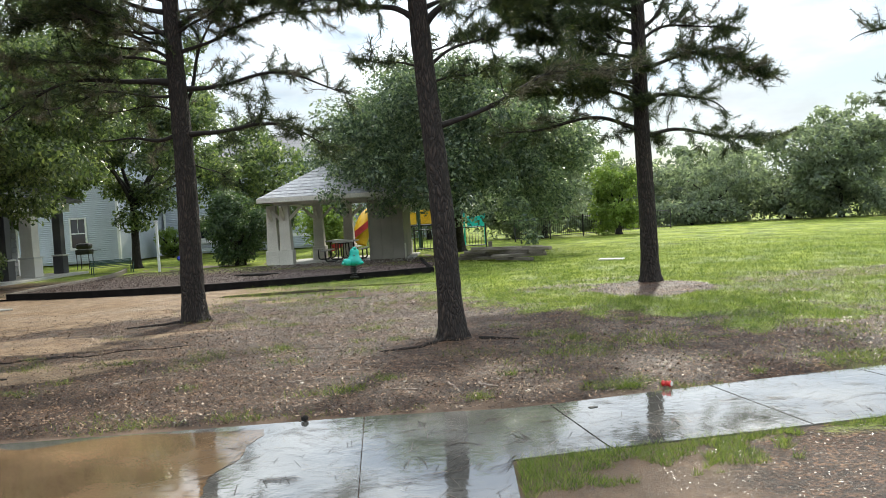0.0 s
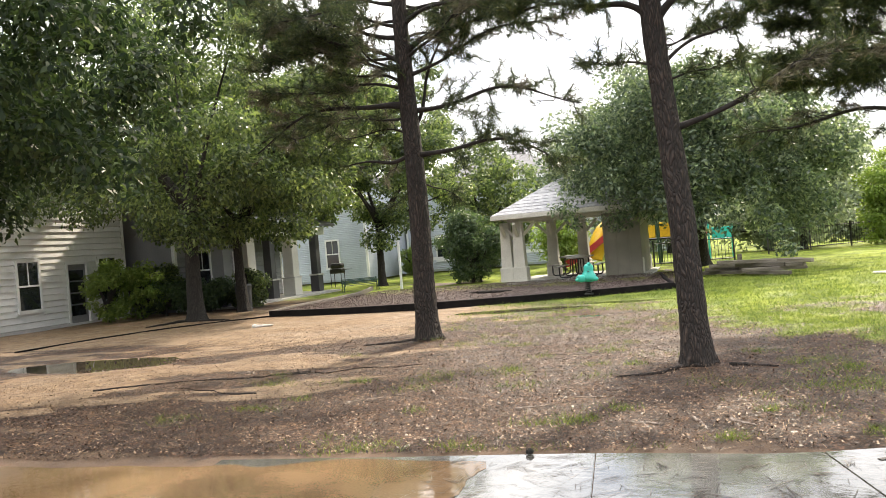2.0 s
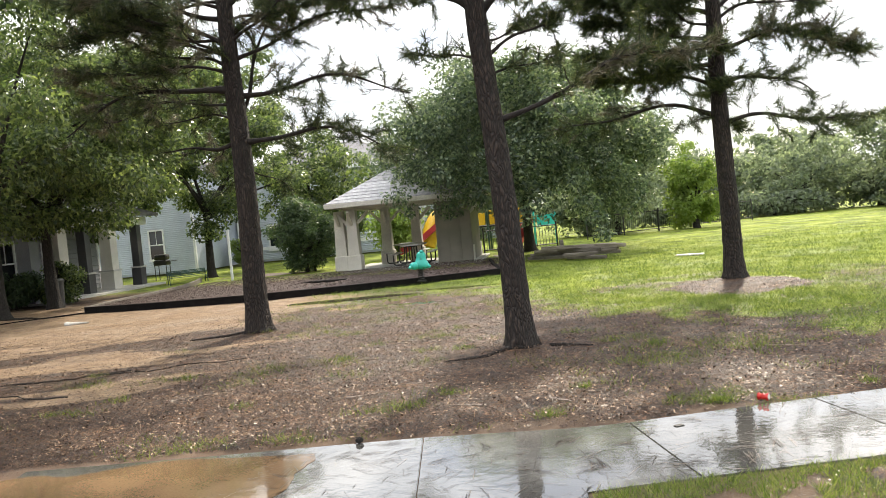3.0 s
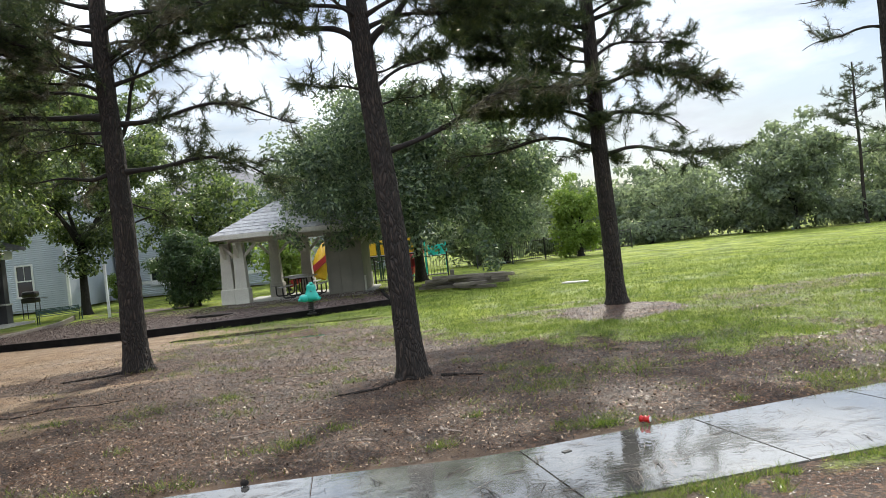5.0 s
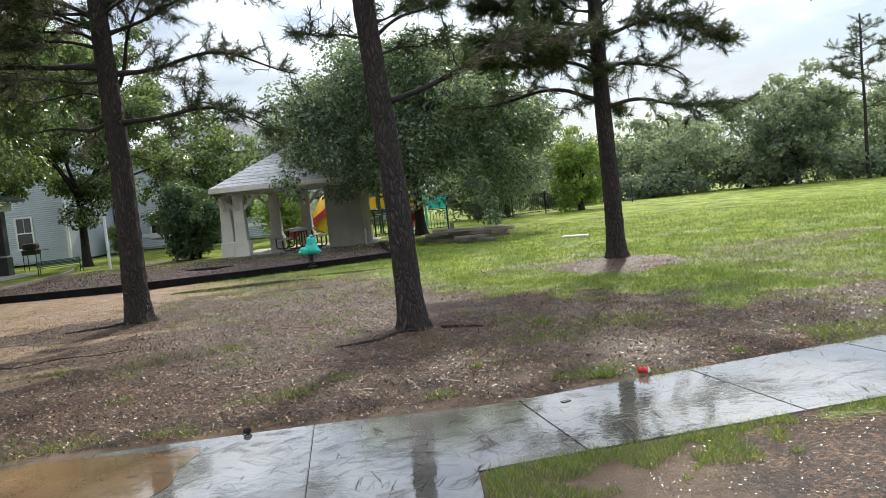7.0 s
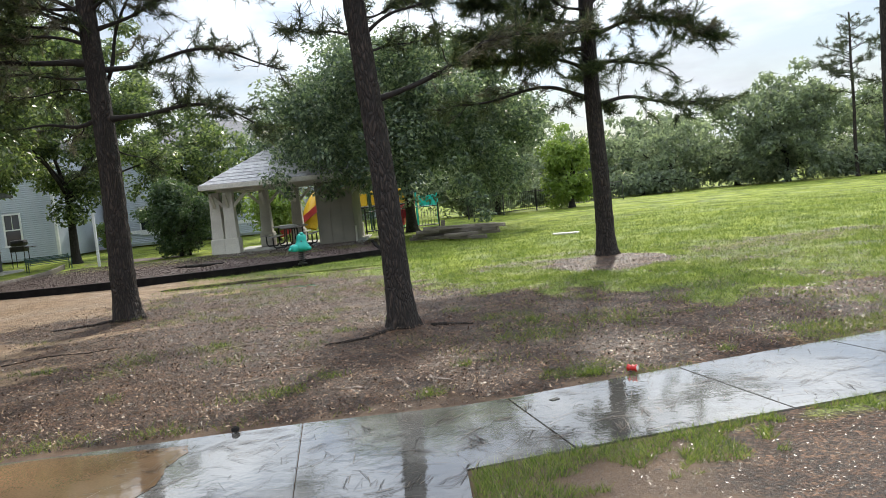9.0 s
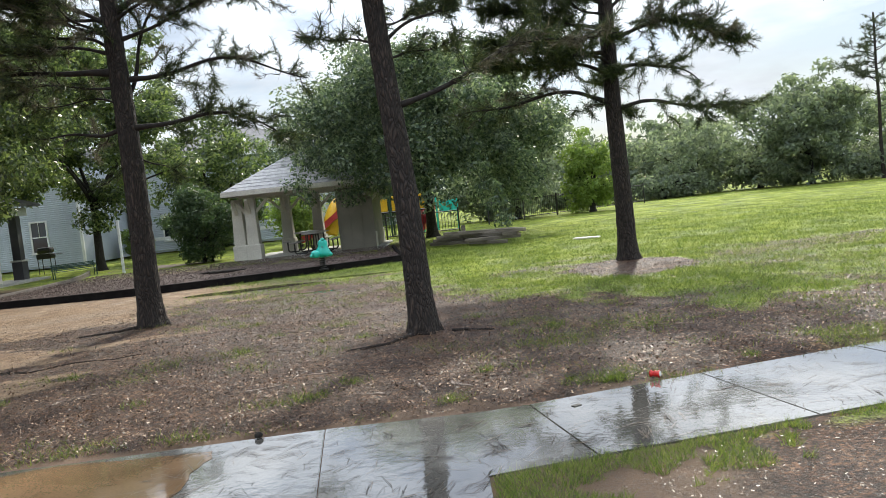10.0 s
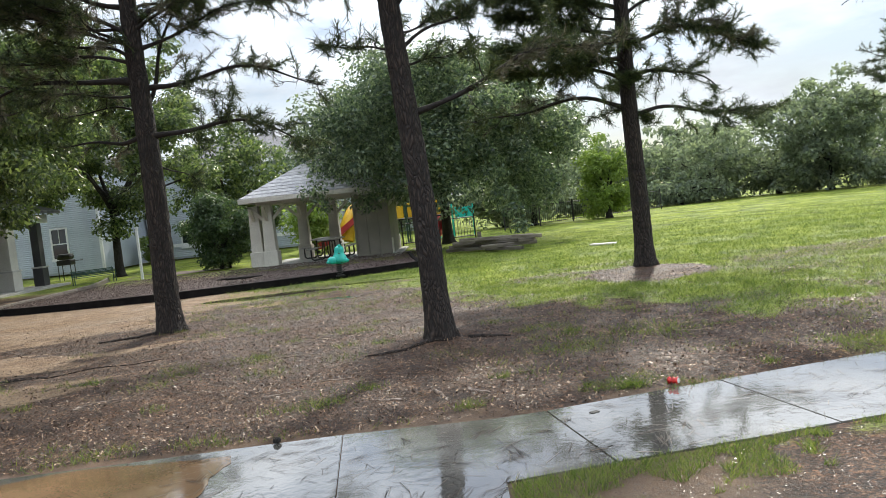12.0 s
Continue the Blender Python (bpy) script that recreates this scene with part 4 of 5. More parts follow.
pine((30.2, 47.5), 11.5, 0.13, (0.0, 0.0), [(5.4, 185, 2.2, 10, 10, 0.03, 1.2, 0.0), (4.6, 170, 2.0, 10, 0, 0.03, 1.0, 0.0)], "tall full-crowned pine standing beyond the lawn", 16, per=16, extra=34, dense=1.6)
pine((26.4, 46.0), 9.8, 0.11, (0.0, 0.0), [(5.0, 180, 1.6, 10, 10, 0.03, 1.0, 0.0), (4.2, 10, 1.4, 10, 0, 0.03, 1.0, 0.0)], "tall thin pine standing beyond the lawn", 15, per=18, extra=30, dense=1.6)


# ---- buildings ----
def window(parent, at, w, h, facing, rows=2):
    """A sash window with frame, sill, panes; at is the sill's middle on the wall face; facing is the wall's outward yaw."""
    root = new("window")
    root.parent = parent
    root.matrix_local = pose(*at, 0, 0, facing)
    f = 0.09
    part("window_frame", boxes(((-w / 2 - f, -0.05, -f), (-w / 2, 0.06, h + f)), ((w / 2, -0.05, -f), (w / 2 + f, 0.06, h + f)), ((-w / 2, -0.05, h), (w / 2, 0.06, h + f)), ((-w / 2, -0.04, h / 2 - 0.03), (w / 2, 0.03, h / 2 + 0.03)), ((-0.012, -0.03, h / 2), (0.012, 0.02, h)), bevel=0.006), M_WHITE, root)
    part("window_sill", boxes(((-w / 2 - f - 0.03, -0.09, -f - 0.03), (w / 2 + f + 0.03, 0.06, 0)), bevel=0.008), M_WHITE, root)
    part("pane", boxes(((-w / 2, 0.0, h / 2 + 0.03), (w / 2, 0.012, h))), M_GLASS, root)
    part("pane", boxes(((-w / 2, -0.02, 0), (w / 2, -0.008, h / 2 - 0.03))), M_GLASS, root)
    return root


def lap_siding(length, height, board=0.21, z0=0.0, gaps=()):
    """Lapped boards on a wall along x facing -y; gaps: (x0, x1, z0, z1) left open."""
    bm = bmesh.new()
    z = z0
    while z < height:
        top = min(z + board, height)
        spans = [(0.0, length)]
        for x0, x1, a, b in gaps:
            if a < top - 0.01 and b > z + 0.01:
                spans = [s for lo, hi in spans for s in ((lo, min(hi, x0)), (max(lo, x1), hi)) if s[1] - s[0] > 0.02]
        for lo, hi in spans:
            v = [bm.verts.new(p) for p in ((lo, -0.055, z + 0.02), (hi, -0.055, z + 0.02), (hi, -0.006, top + 0.02), (lo, -0.006, top + 0.02), (lo, -0.002, z), (hi, -0.002, z))]
            bm.faces.new((v[0], v[1], v[2], v[3]))
            bm.faces.new((v[1], v[0], v[4], v[5]))
        z += board
    return bm


def wall_with_holes(length, height, thick, gaps, material, root):
    """A wall along x, front at y 0, with openings cut right through."""
    xs = sorted({0.0, length, *[g for q in gaps for g in q[:2]]})
    for a, b in zip(xs, xs[1:]):
        zs = [(0.0, height)]
        for x0, x1, z0, z1 in gaps:
            if x0 <= a + 1e-6 and x1 >= b - 1e-6:
                zs = [s for lo, hi in zs for s in ((lo, min(hi, z0)), (max(lo, z1), hi)) if s[1] - s[0] > 0.01]
        for lo, hi in zs:
            part("wall", boxes(((a, 0, lo), (b, thick, hi))), material, root)


def house(at, yaw, length, depth, height, wall, label, openings=(), roof=2.0, board=0.21, trim_line=None, over=0.4, z=0.0):
    """A house whose front runs along x from at, facing -y before the turn. openings: (kind, x, sill, width, height)."""
    root = thing("house", (at[0], at[1], z), label, "house", rz=yaw)
    gaps = [(x - w / 2, x + w / 2, s, s + h) for _, x, s, w, h in openings]
    wall_with_holes(length, height, 0.2, gaps, wall, root)
    part("siding", lap_siding(length, height, board, 0.12, [(a - 0.09, b + 0.09, c - 0.12, d + 0.09) for a, b, c, d in gaps]), wall, root)
    for lo, hi in (((0, 0.2, 0), (0.2, depth, height)), ((length - 0.2, 0.2, 0), (length, depth, height)), ((0.2, depth - 0.2, 0), (length - 0.2, depth, height))):
        part("wall", boxes((lo, hi)), wall, root)
    for x in (-0.05, length - 0.09):
        part("corner_board", boxes(((x, -0.055, 0), (x + 0.14, 0.09, height)), bevel=0.008), M_WHITE, root)
    if trim_line:
        part("trim_band", boxes(((0.1, -0.06, trim_line), (length - 0.1, -0.002, trim_line + 0.2)), bevel=0.008), M_WHITE, root)
    for kind, x, s, w, h in openings:
        if kind == "window":
            window(root, (x, -0.03, s), w, h, 0)
        else:
            d = new("door")
            d.parent = root
            d.matrix_local = pose(x, 0.02, s)
            part("door_frame", boxes(((-w / 2 - 0.1, -0.08, 0), (-w / 2, 0.1, h + 0.1)), ((w / 2, -0.08, 0), (w / 2 + 0.1, 0.1, h + 0.1)), ((-w / 2, -0.08, h), (w / 2, 0.1, h + 0.1)), bevel=0.006), M_WHITE, d)
            part("door_leaf", boxes(((-w / 2, 0.02, 0), (w / 2, 0.06, h))), M_GREYWALL, d)
            for q in range(4):
                part("pane", boxes(((-w / 2 + 0.12, 0.0, 0.25 + q * (h - 0.4) / 4), (w / 2 - 0.12, 0.015, 0.2 + (q + 1) * (h - 0.4) / 4))), M_GLASS, d)
            part("handle", rod(bmesh.new(), (w / 2 - 0.07, -0.04, 1.0), (w / 2 - 0.07, -0.04, 1.14), 0.014), M_STEEL, d)
    bm = bmesh.new()
    e = [bm.verts.new(p) for p in ((-over, -over, height), (length + over, -over, height), (length + over, depth + over, height), (-over, depth + over, height))]
    inset = min(depth / 2, length / 2 - 0.2)
    r = [bm.verts.new(p) for p in ((inset, depth / 2, height + roof), (length - inset, depth / 2, height + roof))]
    for q in ((e[0], e[1], r[1], r[0]), (e[1], e[2], r[1]), (e[2], e[3], r[0], r[1]), (e[3], e[0], r[0]), (e[3], e[2], e[1], e[0])):
        bm.faces.new(q)
    part("roof", bm, M_ROOF, root)
    part("fascia", boxes(((-over, -over - 0.03, height - 0.16), (length + over, -over, height + 0.02))), M_WHITE, root)
    return root


# white cottage wing: front faces +x
house((-21.3, 13.0), 90, 10.2, 8, 5.6, M_SIDING, "white lap-sided house with sash windows and a glazed door",
      [("window", 5.85, 0.75, 0.8, 1.55), ("door", 7.9, 0.1, 0.85, 2.05), ("window", 9.3, 0.8, 0.8, 1.5), ("window", 3.0, 0.75, 0.8, 1.55)])
# grey porch building
house((-19.6, 24.0), 90, 7.5, 7, 5.6, M_GREYWALL, "grey house behind a deep porch",
      [("window", 1.6, 0.8, 0.9, 1.5), ("door", 4.2, 0.1, 0.9, 2.05)], board=0.2)
house((-27.0, 41.5), 0, 7.2, 8, 5.8, M_BLUEGREY, "blue-grey house with white corner boards",
      [("window", 4.9, 0.9, 0.8, 1.6)], board=0.11, z=0.1)
house((-19.6, 47.5), 0, 11.5, 8, 5.6, M_BLUEGREY, "blue-grey house with a white band and white windows",
      [("window", 2.6, 0.75, 1.0, 1.5), ("window", 6.4, 0.75, 1.0, 1.5), ("window", 9.8, 0.75, 0.9, 1.4)], trim_line=0.75, board=0.11, z=0.1)
house((-13.5, 58.0), 0, 12.0, 9, 6.4, M_BLUEGREY, "two-storey pale grey house seen over the shelter",
      [("window", 3.0, 4.2, 0.9, 1.4), ("window", 6.5, 4.2, 0.9, 1.4), ("window", 6.5, 0.9, 0.9, 1.4)], roof=2.4, board=0.11)


def porch():
    root = thing("porch", (-17.9, 24.2, 0), "grey porch with square posts and pale pilasters", "porch")
    part("floor_slab", boxes(((-1.6, 0, -0.1), (0.9, 8.2, 0.1)), bevel=0.01), M_SLAB, root)
    for y, w, m in ((0.4, 0.5, M_GREYWALL), (2.0, 0.55, M_STUCCO), (3.7, 0.36, M_DARKWALL), (5.4, 0.5, M_STUCCO), (7.6, 0.34, M_DARKWALL)):
        part("post", boxes(((-w / 2, y - w / 2, 0.1), (w / 2, y + w / 2, 2.75)), ((-w / 2 - 0.05, y - w / 2 - 0.05, 0.1), (w / 2 + 0.05, y + w / 2 + 0.05, 0.85)), bevel=0.012), m, root)
        part("post_cap", boxes(((-w / 2 - 0.08, y - w / 2 - 0.08, 0.85), (w / 2 + 0.08, y + w / 2 + 0.08, 0.92)), bevel=0.01), M_SLAB, root)
    part("beam", boxes(((-0.25, -0.1, 2.75), (0.25, 8.2, 3.1)), bevel=0.01), M_WHITE, root)
    bm = bmesh.new()
    v = [bm.verts.new(p) for p in ((0.7, -0.4, 3.1), (0.7, 8.5, 3.1), (-1.7, 8.5, 3.9), (-1.7, -0.4, 3.9), (0.7, -0.4, 3.22), (0.7, 8.5, 3.22), (-1.7, 8.5, 4.02), (-1.7, -0.4, 4.02))]
    for q in ((0, 1, 2, 3), (4, 7, 6, 5), (0, 4, 5, 1), (1, 5, 6, 2), (2, 6, 7, 3), (3, 7, 4, 0)):
        bm.faces.new([v[k] for k in q])
    part("roof", bm, M_ROOF, root)


porch()


# ---- the shelter ----
def shelter():
    x0, x1, y0, y1, ez = -7.85, -2.0, 27.3, 32.6, 2.36
    root = thing("pavilion", ((x0 + x1) / 2, (y0 + y1) / 2, 0), "picnic shelter with stucco columns and a grey hip roof", "pavilion")
    cx, cy = (x0 + x1) / 2, (y0 + y1) / 2
    w, d = (x1 - x0) / 2, (y1 - y0) / 2
    part("floor_slab", boxes(((-w + 0.3, -d + 0.3, -0.1), (w - 0.3, d - 0.3, 0.1)), bevel=0.02), M_SLAB, root)
    cols = [(-w + 0.8, -d + 0.75), (-w + 0.25, -d + 1.0), (-w + 1.45, d - 1.5), (w - 0.85, -d + 1.15), (w - 0.85, d - 0.85), (-w + 2.6, d - 0.85)]
    for px, py in cols:
        col = new("column")
        col.parent = root
        col.location = (px, py, 0)
        bm = bmesh.new()
        made = bmesh.ops.create_cone(bm, cap_ends=True, segments=4, radius1=0.31, radius2=0.24, depth=ez - 0.65, matrix=Matrix.Translation((0, 0, 0.65 + (ez - 0.65) / 2)) @ Matrix.Rotation(radians(45), 4, "Z"))
        bmesh.ops.bevel(bm, geom=list(bm.edges), offset=0.012, segments=1, affect="EDGES")
        part("shaft", bm, M_STUCCO, col)
        part("plinth", boxes(((-0.27, -0.27, 0.1), (0.27, 0.27, 0.66)), bevel=0.02), M_STUCCO, col)
        for sx, sy in ((1, 0), (-1, 0), (0, 1), (0, -1)):
            if abs(px + sx * 0.7) > w or abs(py + sy * 0.7) > d:
                continue
            b = bmesh.new()
            b_ = Matrix.Translation((sx * 0.38, sy * 0.38, ez - 0.32)) @ Matrix.Rotation(math.atan2(sy, sx), 4, "Z") @ Matrix.Rotation(radians(-45), 4, "Y") @ Matrix.Diagonal((0.72, 0.1, 0.1, 1))
            bmesh.ops.create_cube(b, size=1.0, matrix=b_)
            part("brace", b, M_STUCCO, col)
    for a, b in (((-w + 0.4, -d + 0.75), (w - 0.4, -d + 0.95)), ((-w + 0.4, d - 0.95), (w - 0.4, d - 0.75)), ((-w + 0.75, -d + 0.95), (-w + 0.95, d - 0.95)), ((w - 0.95, -d + 0.95), (w - 0.75, d - 0.95))):
        part("beam", boxes(((a[0], a[1], ez), (b[0], b[1], ez + 0.22)), bevel=0.008), M_STUCCO, root)
    # roof: a thick hip with shingle courses
    rise = 1.75
    bm = bmesh.new()
    lo = [bm.verts.new(p) for p in ((-w, -d, ez + 0.2), (w, -d, ez + 0.2), (w, d, ez + 0.2), (-w, d, ez + 0.2))]
    hi = [bm.verts.new((x, y, z + 0.06)) for x, y, z in ((-w, -d, ez + 0.2), (w, -d, ez + 0.2), (w, d, ez + 0.2), (-w, d, ez + 0.2))]
    ra, rb = bm.verts.new((-w + d * 0.95, 0, ez + rise)), bm.verts.new((w - d * 0.95, 0, ez + rise))
    bm.faces.new(lo[::-1])
    for k in range(4):
        bm.faces.new((lo[k], lo[(k + 1) % 4], hi[(k + 1) % 4], hi[k]))
    for q in ((hi[0], hi[1], rb, ra), (hi[1], hi[2], rb), (hi[2], hi[3], ra, rb), (hi[3], hi[0], ra)):
        bm.faces.new(q)
    roof = part("roof", bm, M_SHINGLE, root)
    # shingle courses on the two slopes that show
    k_n = 12
    for k in range(k_n):
        t0, t1 = k / k_n, (k + 1) / k_n
        h0 = ez + 0.26 + (rise - 0.26) * t0
        h1 = ez + 0.26 + (rise - 0.26) * t1
        xa0, xa1 = -w + d * 0.95 * t0, -w + d * 0.95 * t1
        bm = bmesh.new()
        for s in (0, 1):
            if s == 0:
                p = ((xa0, -d * (1 - t0), h0 + 0.03), (-xa0, -d * (1 - t0), h0 + 0.03), (-xa1, -d * (1 - t1), h1 + 0.012), (xa1, -d * (1 - t1), h1 + 0.012), (xa0, -d * (1 - t0), h0 + 0.002), (-xa0, -d * (1 - t0), h0 + 0.002))
            else:
                p = ((xa0, d * (1 - t0), h0 + 0.03), (xa0, -d * (1 - t0), h0 + 0.03), (xa1, -d * (1 - t1), h1 + 0.012), (xa1, d * (1 - t1), h1 + 0.012), (xa0, d * (1 - t0), h0 + 0.002), (xa0, -d * (1 - t0), h0 + 0.002))
            v = [bm.verts.new(q) for q in p]
            bm.faces.new(v[:4])
            bm.faces.new((v[1], v[0], v[4], v[5]))
        part("shingle_course", bm, M_SHINGLE, roof)
    for a, b in (((-w - 0.02, -d - 0.04), (w + 0.02, -d)), ((-w - 0.02, d), (w + 0.02, d + 0.04)), ((-w - 0.04, -d), (-w, d)), ((w, -d), (w + 0.04, d))):
        part("fascia", boxes(((a[0], a[1], ez + 0.1), (b[0], b[1], ez + 0.27)), bevel=0.006), M_STUCCO, root)
    # storage panel wall with battens
    wall = part("panel_wall", boxes(((w - 1.9, -d + 0.7, 0.1), (w - 0.6, -d + 0.88, ez))), M_WALLBOARD, root, "grey-beige boarded wall with shade in its colour")
    part("panel_wall", boxes(((w - 0.78, -d + 0.88, 0.1), (w - 0.6, d - 0.9, ez))), M_WALLBOARD, root)
    for q in range(4):
        x = w - 1.9 + q * 0.42
        part("batten", boxes(((x, -d + 0.655, 0.1), (x + 0.06, -d + 0.698, ez)), bevel=0.006), M_WALLBOARD, wall)


shelter()


def picnic_table(at, yaw):
    root = thing("picnic_table", (at[0], at[1], 0.1), "picnic table with grey top and looped black steel legs", "table", rz=yaw)
    part("tabletop", boxes(((-0.9, -0.38, 0.72), (0.9, 0.38, 0.77)), bevel=0.015), M_TABLE, root)
    for s in (-1, 1):
        part("seat", boxes(((-0.9, s * 0.72 - 0.13, 0.42), (0.9, s * 0.72 + 0.13, 0.46)), bevel=0.012), M_TABLE, root)
    for x in (-0.6, 0.6):
        bm = bmesh.new()
        prof = [(-0.72, 0.41), (-0.72, 0.1), (-0.66, 0.03), (-0.3, 0.03), (-0.22, 0.12), (-0.2, 0.7), (0.2, 0.7), (0.22, 0.12), (0.3, 0.03), (0.66, 0.03), (0.72, 0.1), (0.72, 0.41)]
        for a, b in zip(prof, prof[1:]):
            rod(bm, (x, *a), (x, *b), 0.028, 8)
        part("leg", bm, M_BLACK_METAL, root)
    return root


picnic_table((-4.95, 28.95), 90)
picnic_table((-5.6, 30.9), 90)


# ---- playground bed ----
def timber(parent, a, b, z0, z1, thick=0.1, material=None):
    a, b = Vector((*a, 0)), Vector((*b, 0))
    d = b - a
    bm = boxes(((-0.0, -thick / 2, z0), (d.length + 0.012, thick / 2, z1)), bevel=0.012)
    bmesh.ops.rotate(bm, verts=bm.verts, cent=(0, 0, 0), matrix=Matrix.Rotation(math.atan2(d.y, d.x), 3, "Z"))
    bmesh.ops.translate(bm, verts=bm.verts, vec=a)
    return part("timber", bm, material or M_TIMBER, parent)


def border_line(t):
    """The near edge of the mulch bed, 0 at its west end and 1 at its east end."""
    x = -12.7 + 11.5 * t
    return x, 19.6 - 4.6 * t * (1 - t) * (1 - 0.05 * t) + 1.45 * t


def play_bed():
    root = thing("playground_border", (0, 0, 0), "low black plastic timbers edging a mulched play area", "border")
    pts = [border_line(k / 9) for k in range(10)]
    for a, b in zip(pts, pts[1:]):
        timber(root, a, b, -0.08, 0.19)
    back = [(-12.7, 19.6), (-13.0, 22.0), (-13.0, 24.2), (-13.2, 26.4), (-13.8, 28.6), (-14.6, 30.8)]
    for a, b in zip(back, back[1:]):
        timber(root, a, b, -0.08, 0.2, material=M_OLD_TIMBER)
    side = [(-12.7, 19.6), (-13.7, 18.7), (-14.7, 17.4), (-15.4, 15.6), (-15.7, 13.4)]
    for a, b in zip(side, side[1:]):
        timber(root, a, b, -0.08, 0.05, 0.07)
    for a, b in (((-1.2, 21.05), (-1.6, 24.0)), ((-1.6, 24.0), (-1.9, 26.8))):
        timber(root, a, b, -0.08, 0.16)
    # the mulch sheet inside
    n, m = 60, 44
    vs = []
    for i in range(n):
        t = i / (n - 1)
        x, y = border_line(t)
        far = (-14.4 + 12.6 * t, 33.5 - 2.0 * t)
        for j in range(m):
            u = j / (m - 1)
            px, py = x + (far[0] - x) * u, y + 0.04 + (far[1] - y) * u
            vs.append((px, py, 0.1 + 0.05 * float(fbm(px, py, 0.8, 81) - 0.5) + 0.03 * float(smooth_noise(px, py, 0.2, 82) - 0.5) - 0.09 * step(0.25, 0.5, u)))
    fs = [(i * m + j, (i + 1) * m + j, (i + 1) * m + j + 1, i * m + j + 1) for i in range(n - 1) for j in range(m - 1)]
    tagged(ob_np("mulch", vs, fs, M_MULCH, smooth=True), "dark purplish brown wood mulch of the play area", "mulch", kind="structure")


M_MULCH = mat("wood_mulch", (0.08, 0.058, 0.053), (0.16, 0.118, 0.108), 3, 0.75, 0.9, fine=26)
play_bed()


def spring_rider(at, material, label, yaw):
    root = thing("spring_rider", (at[0], at[1], 0.1), label, "spring rider", rz=yaw)
    v, f = tube([(0.09 * math.cos(a), 0.09 * math.sin(a), 0.02 + 0.36 * a / (2 * math.pi * 6)) for a in np.linspace(0, 2 * math.pi * 6, 120)], [0.017] * 120, 7)
    ob_np("spring", v, f, M_BLACK_METAL, root, smooth=True)
    part("base_plate", boxes(((-0.14, -0.14, -0.03), (0.14, 0.14, 0.02)), bevel=0.01), M_BLACK_METAL, root)
    prof = [(0.36, 0.05), (0.4, 0.2), (0.47, 0.265), (0.55, 0.255), (0.63, 0.205), (0.7, 0.165), (0.76, 0.155), (0.82, 0.16), (0.88, 0.145), (0.93, 0.1), (0.955, 0.02)]
    v, f = tube([(0.03 + 0.06 * (z - 0.36), 0, z) for z, _ in prof], [r for _, r in prof], 22)
    v[:, 1] *= 0.85
    ob_np("body", v, f, material, root, smooth=True)
    for c, s in (((0.07, 0.08, 0.94), (0.055, 0.05, 0.055)), ((0.07, -0.08, 0.94), (0.055, 0.05, 0.055)),
                 ((-0.2, 0.12, 0.5), (0.14, 0.09, 0.12)), ((-0.2, -0.12, 0.5), (0.14, 0.09, 0.12)), ((-0.3, 0, 0.46), (0.1, 0.1, 0.06)), ((0.22, 0.12, 0.46), (0.11, 0.07, 0.07)), ((0.22, -0.12, 0.46), (0.11, 0.07, 0.07))):
        bm = bmesh.new()
        bmesh.ops.create_uvsphere(bm, u_segments=16, v_segments=10, radius=1.0, matrix=Matrix.Translation(c) @ Matrix.Diagonal((*s, 1)))
        part("eye" if c[2] > 0.9 else "foot", bm, material, root, smooth=True)
    root.scale = (0.82, 0.82, 0.82)
    part("handle", rod(bmesh.new(), (0.0, -0.3, 0.72), (0.0, 0.3, 0.72), 0.016), M_BLACK_METAL, root)
    part("footrest", rod(bmesh.new(), (0.05, -0.3, 0.42), (0.05, 0.3, 0.42), 0.016), M_BLACK_METAL, root)
    return root


spring_rider((-3.3, 20.1), M_TEAL, "teal plastic frog-shaped spring rider on black coil", 20)
spring_rider((-11.9, 30.3), M_BLUE, "blue plastic spring rider on black coil", 70)


def bench(at, yaw):
    root = thing("park_bench", (at[0], at[1], gz(*at)), "green metal slatted park bench by the play area", "bench", rz=yaw)
    L = 1.1
    root.scale = (0.75, 0.75, 0.68)
    for k in range(5):
        part("seat_slat", boxes(((-L, -0.05 + 0.09 * k - 0.2, 0.43), (L, 0.02 + 0.09 * k - 0.2, 0.455)), bevel=0.006), M_GREEN_METAL, root)
    for k in range(5):
        z = 0.5 + 0.075 * k
        part("back_slat", boxes(((-L, 0.24 + 0.02 * k, z), (L, 0.262 + 0.02 * k, z + 0.055)), bevel=0.005), M_GREEN_METAL, root)
    for x in (-L + 0.05, L - 0.05):
        part("arm", rod(rod(bmesh.new(), (x, -0.25, 0.66), (x, 0.3, 0.66), 0.022), (x, -0.25, 0.66), (x, -0.27, 0.43), 0.022), M_GREEN_METAL, root)
        part("leg", rod(bmesh.new(), (x, -0.2, 0.43), (x, -0.24, 0), 0.028), M_GREEN_METAL, root)
        part("leg", rod(bmesh.new(), (x, 0.22, 0.43), (x, 0.28, 0), 0.028), M_GREEN_METAL, root)
        part("back_post", rod(bmesh.new(), (x, 0.24, 0.43), (x, 0.36, 0.88), 0.022), M_GREEN_METAL, root)
    return root


bench((-15.15, 30.8), 40)


def post_sign():
    root = thing("post", (-12.7, 29.7, 0.05), "slim white metal post at the play area", "post")
    part("shaft", boxes(((-0.045, -0.045, -0.1), (0.045, 0.045, 2.0)), bevel=0.01), M_WHITE, root)
    part("cap", boxes(((-0.06, -0.06, 2.0), (0.06, 0.06, 2.04)), bevel=0.01), M_WHITE, root)


post_sign()


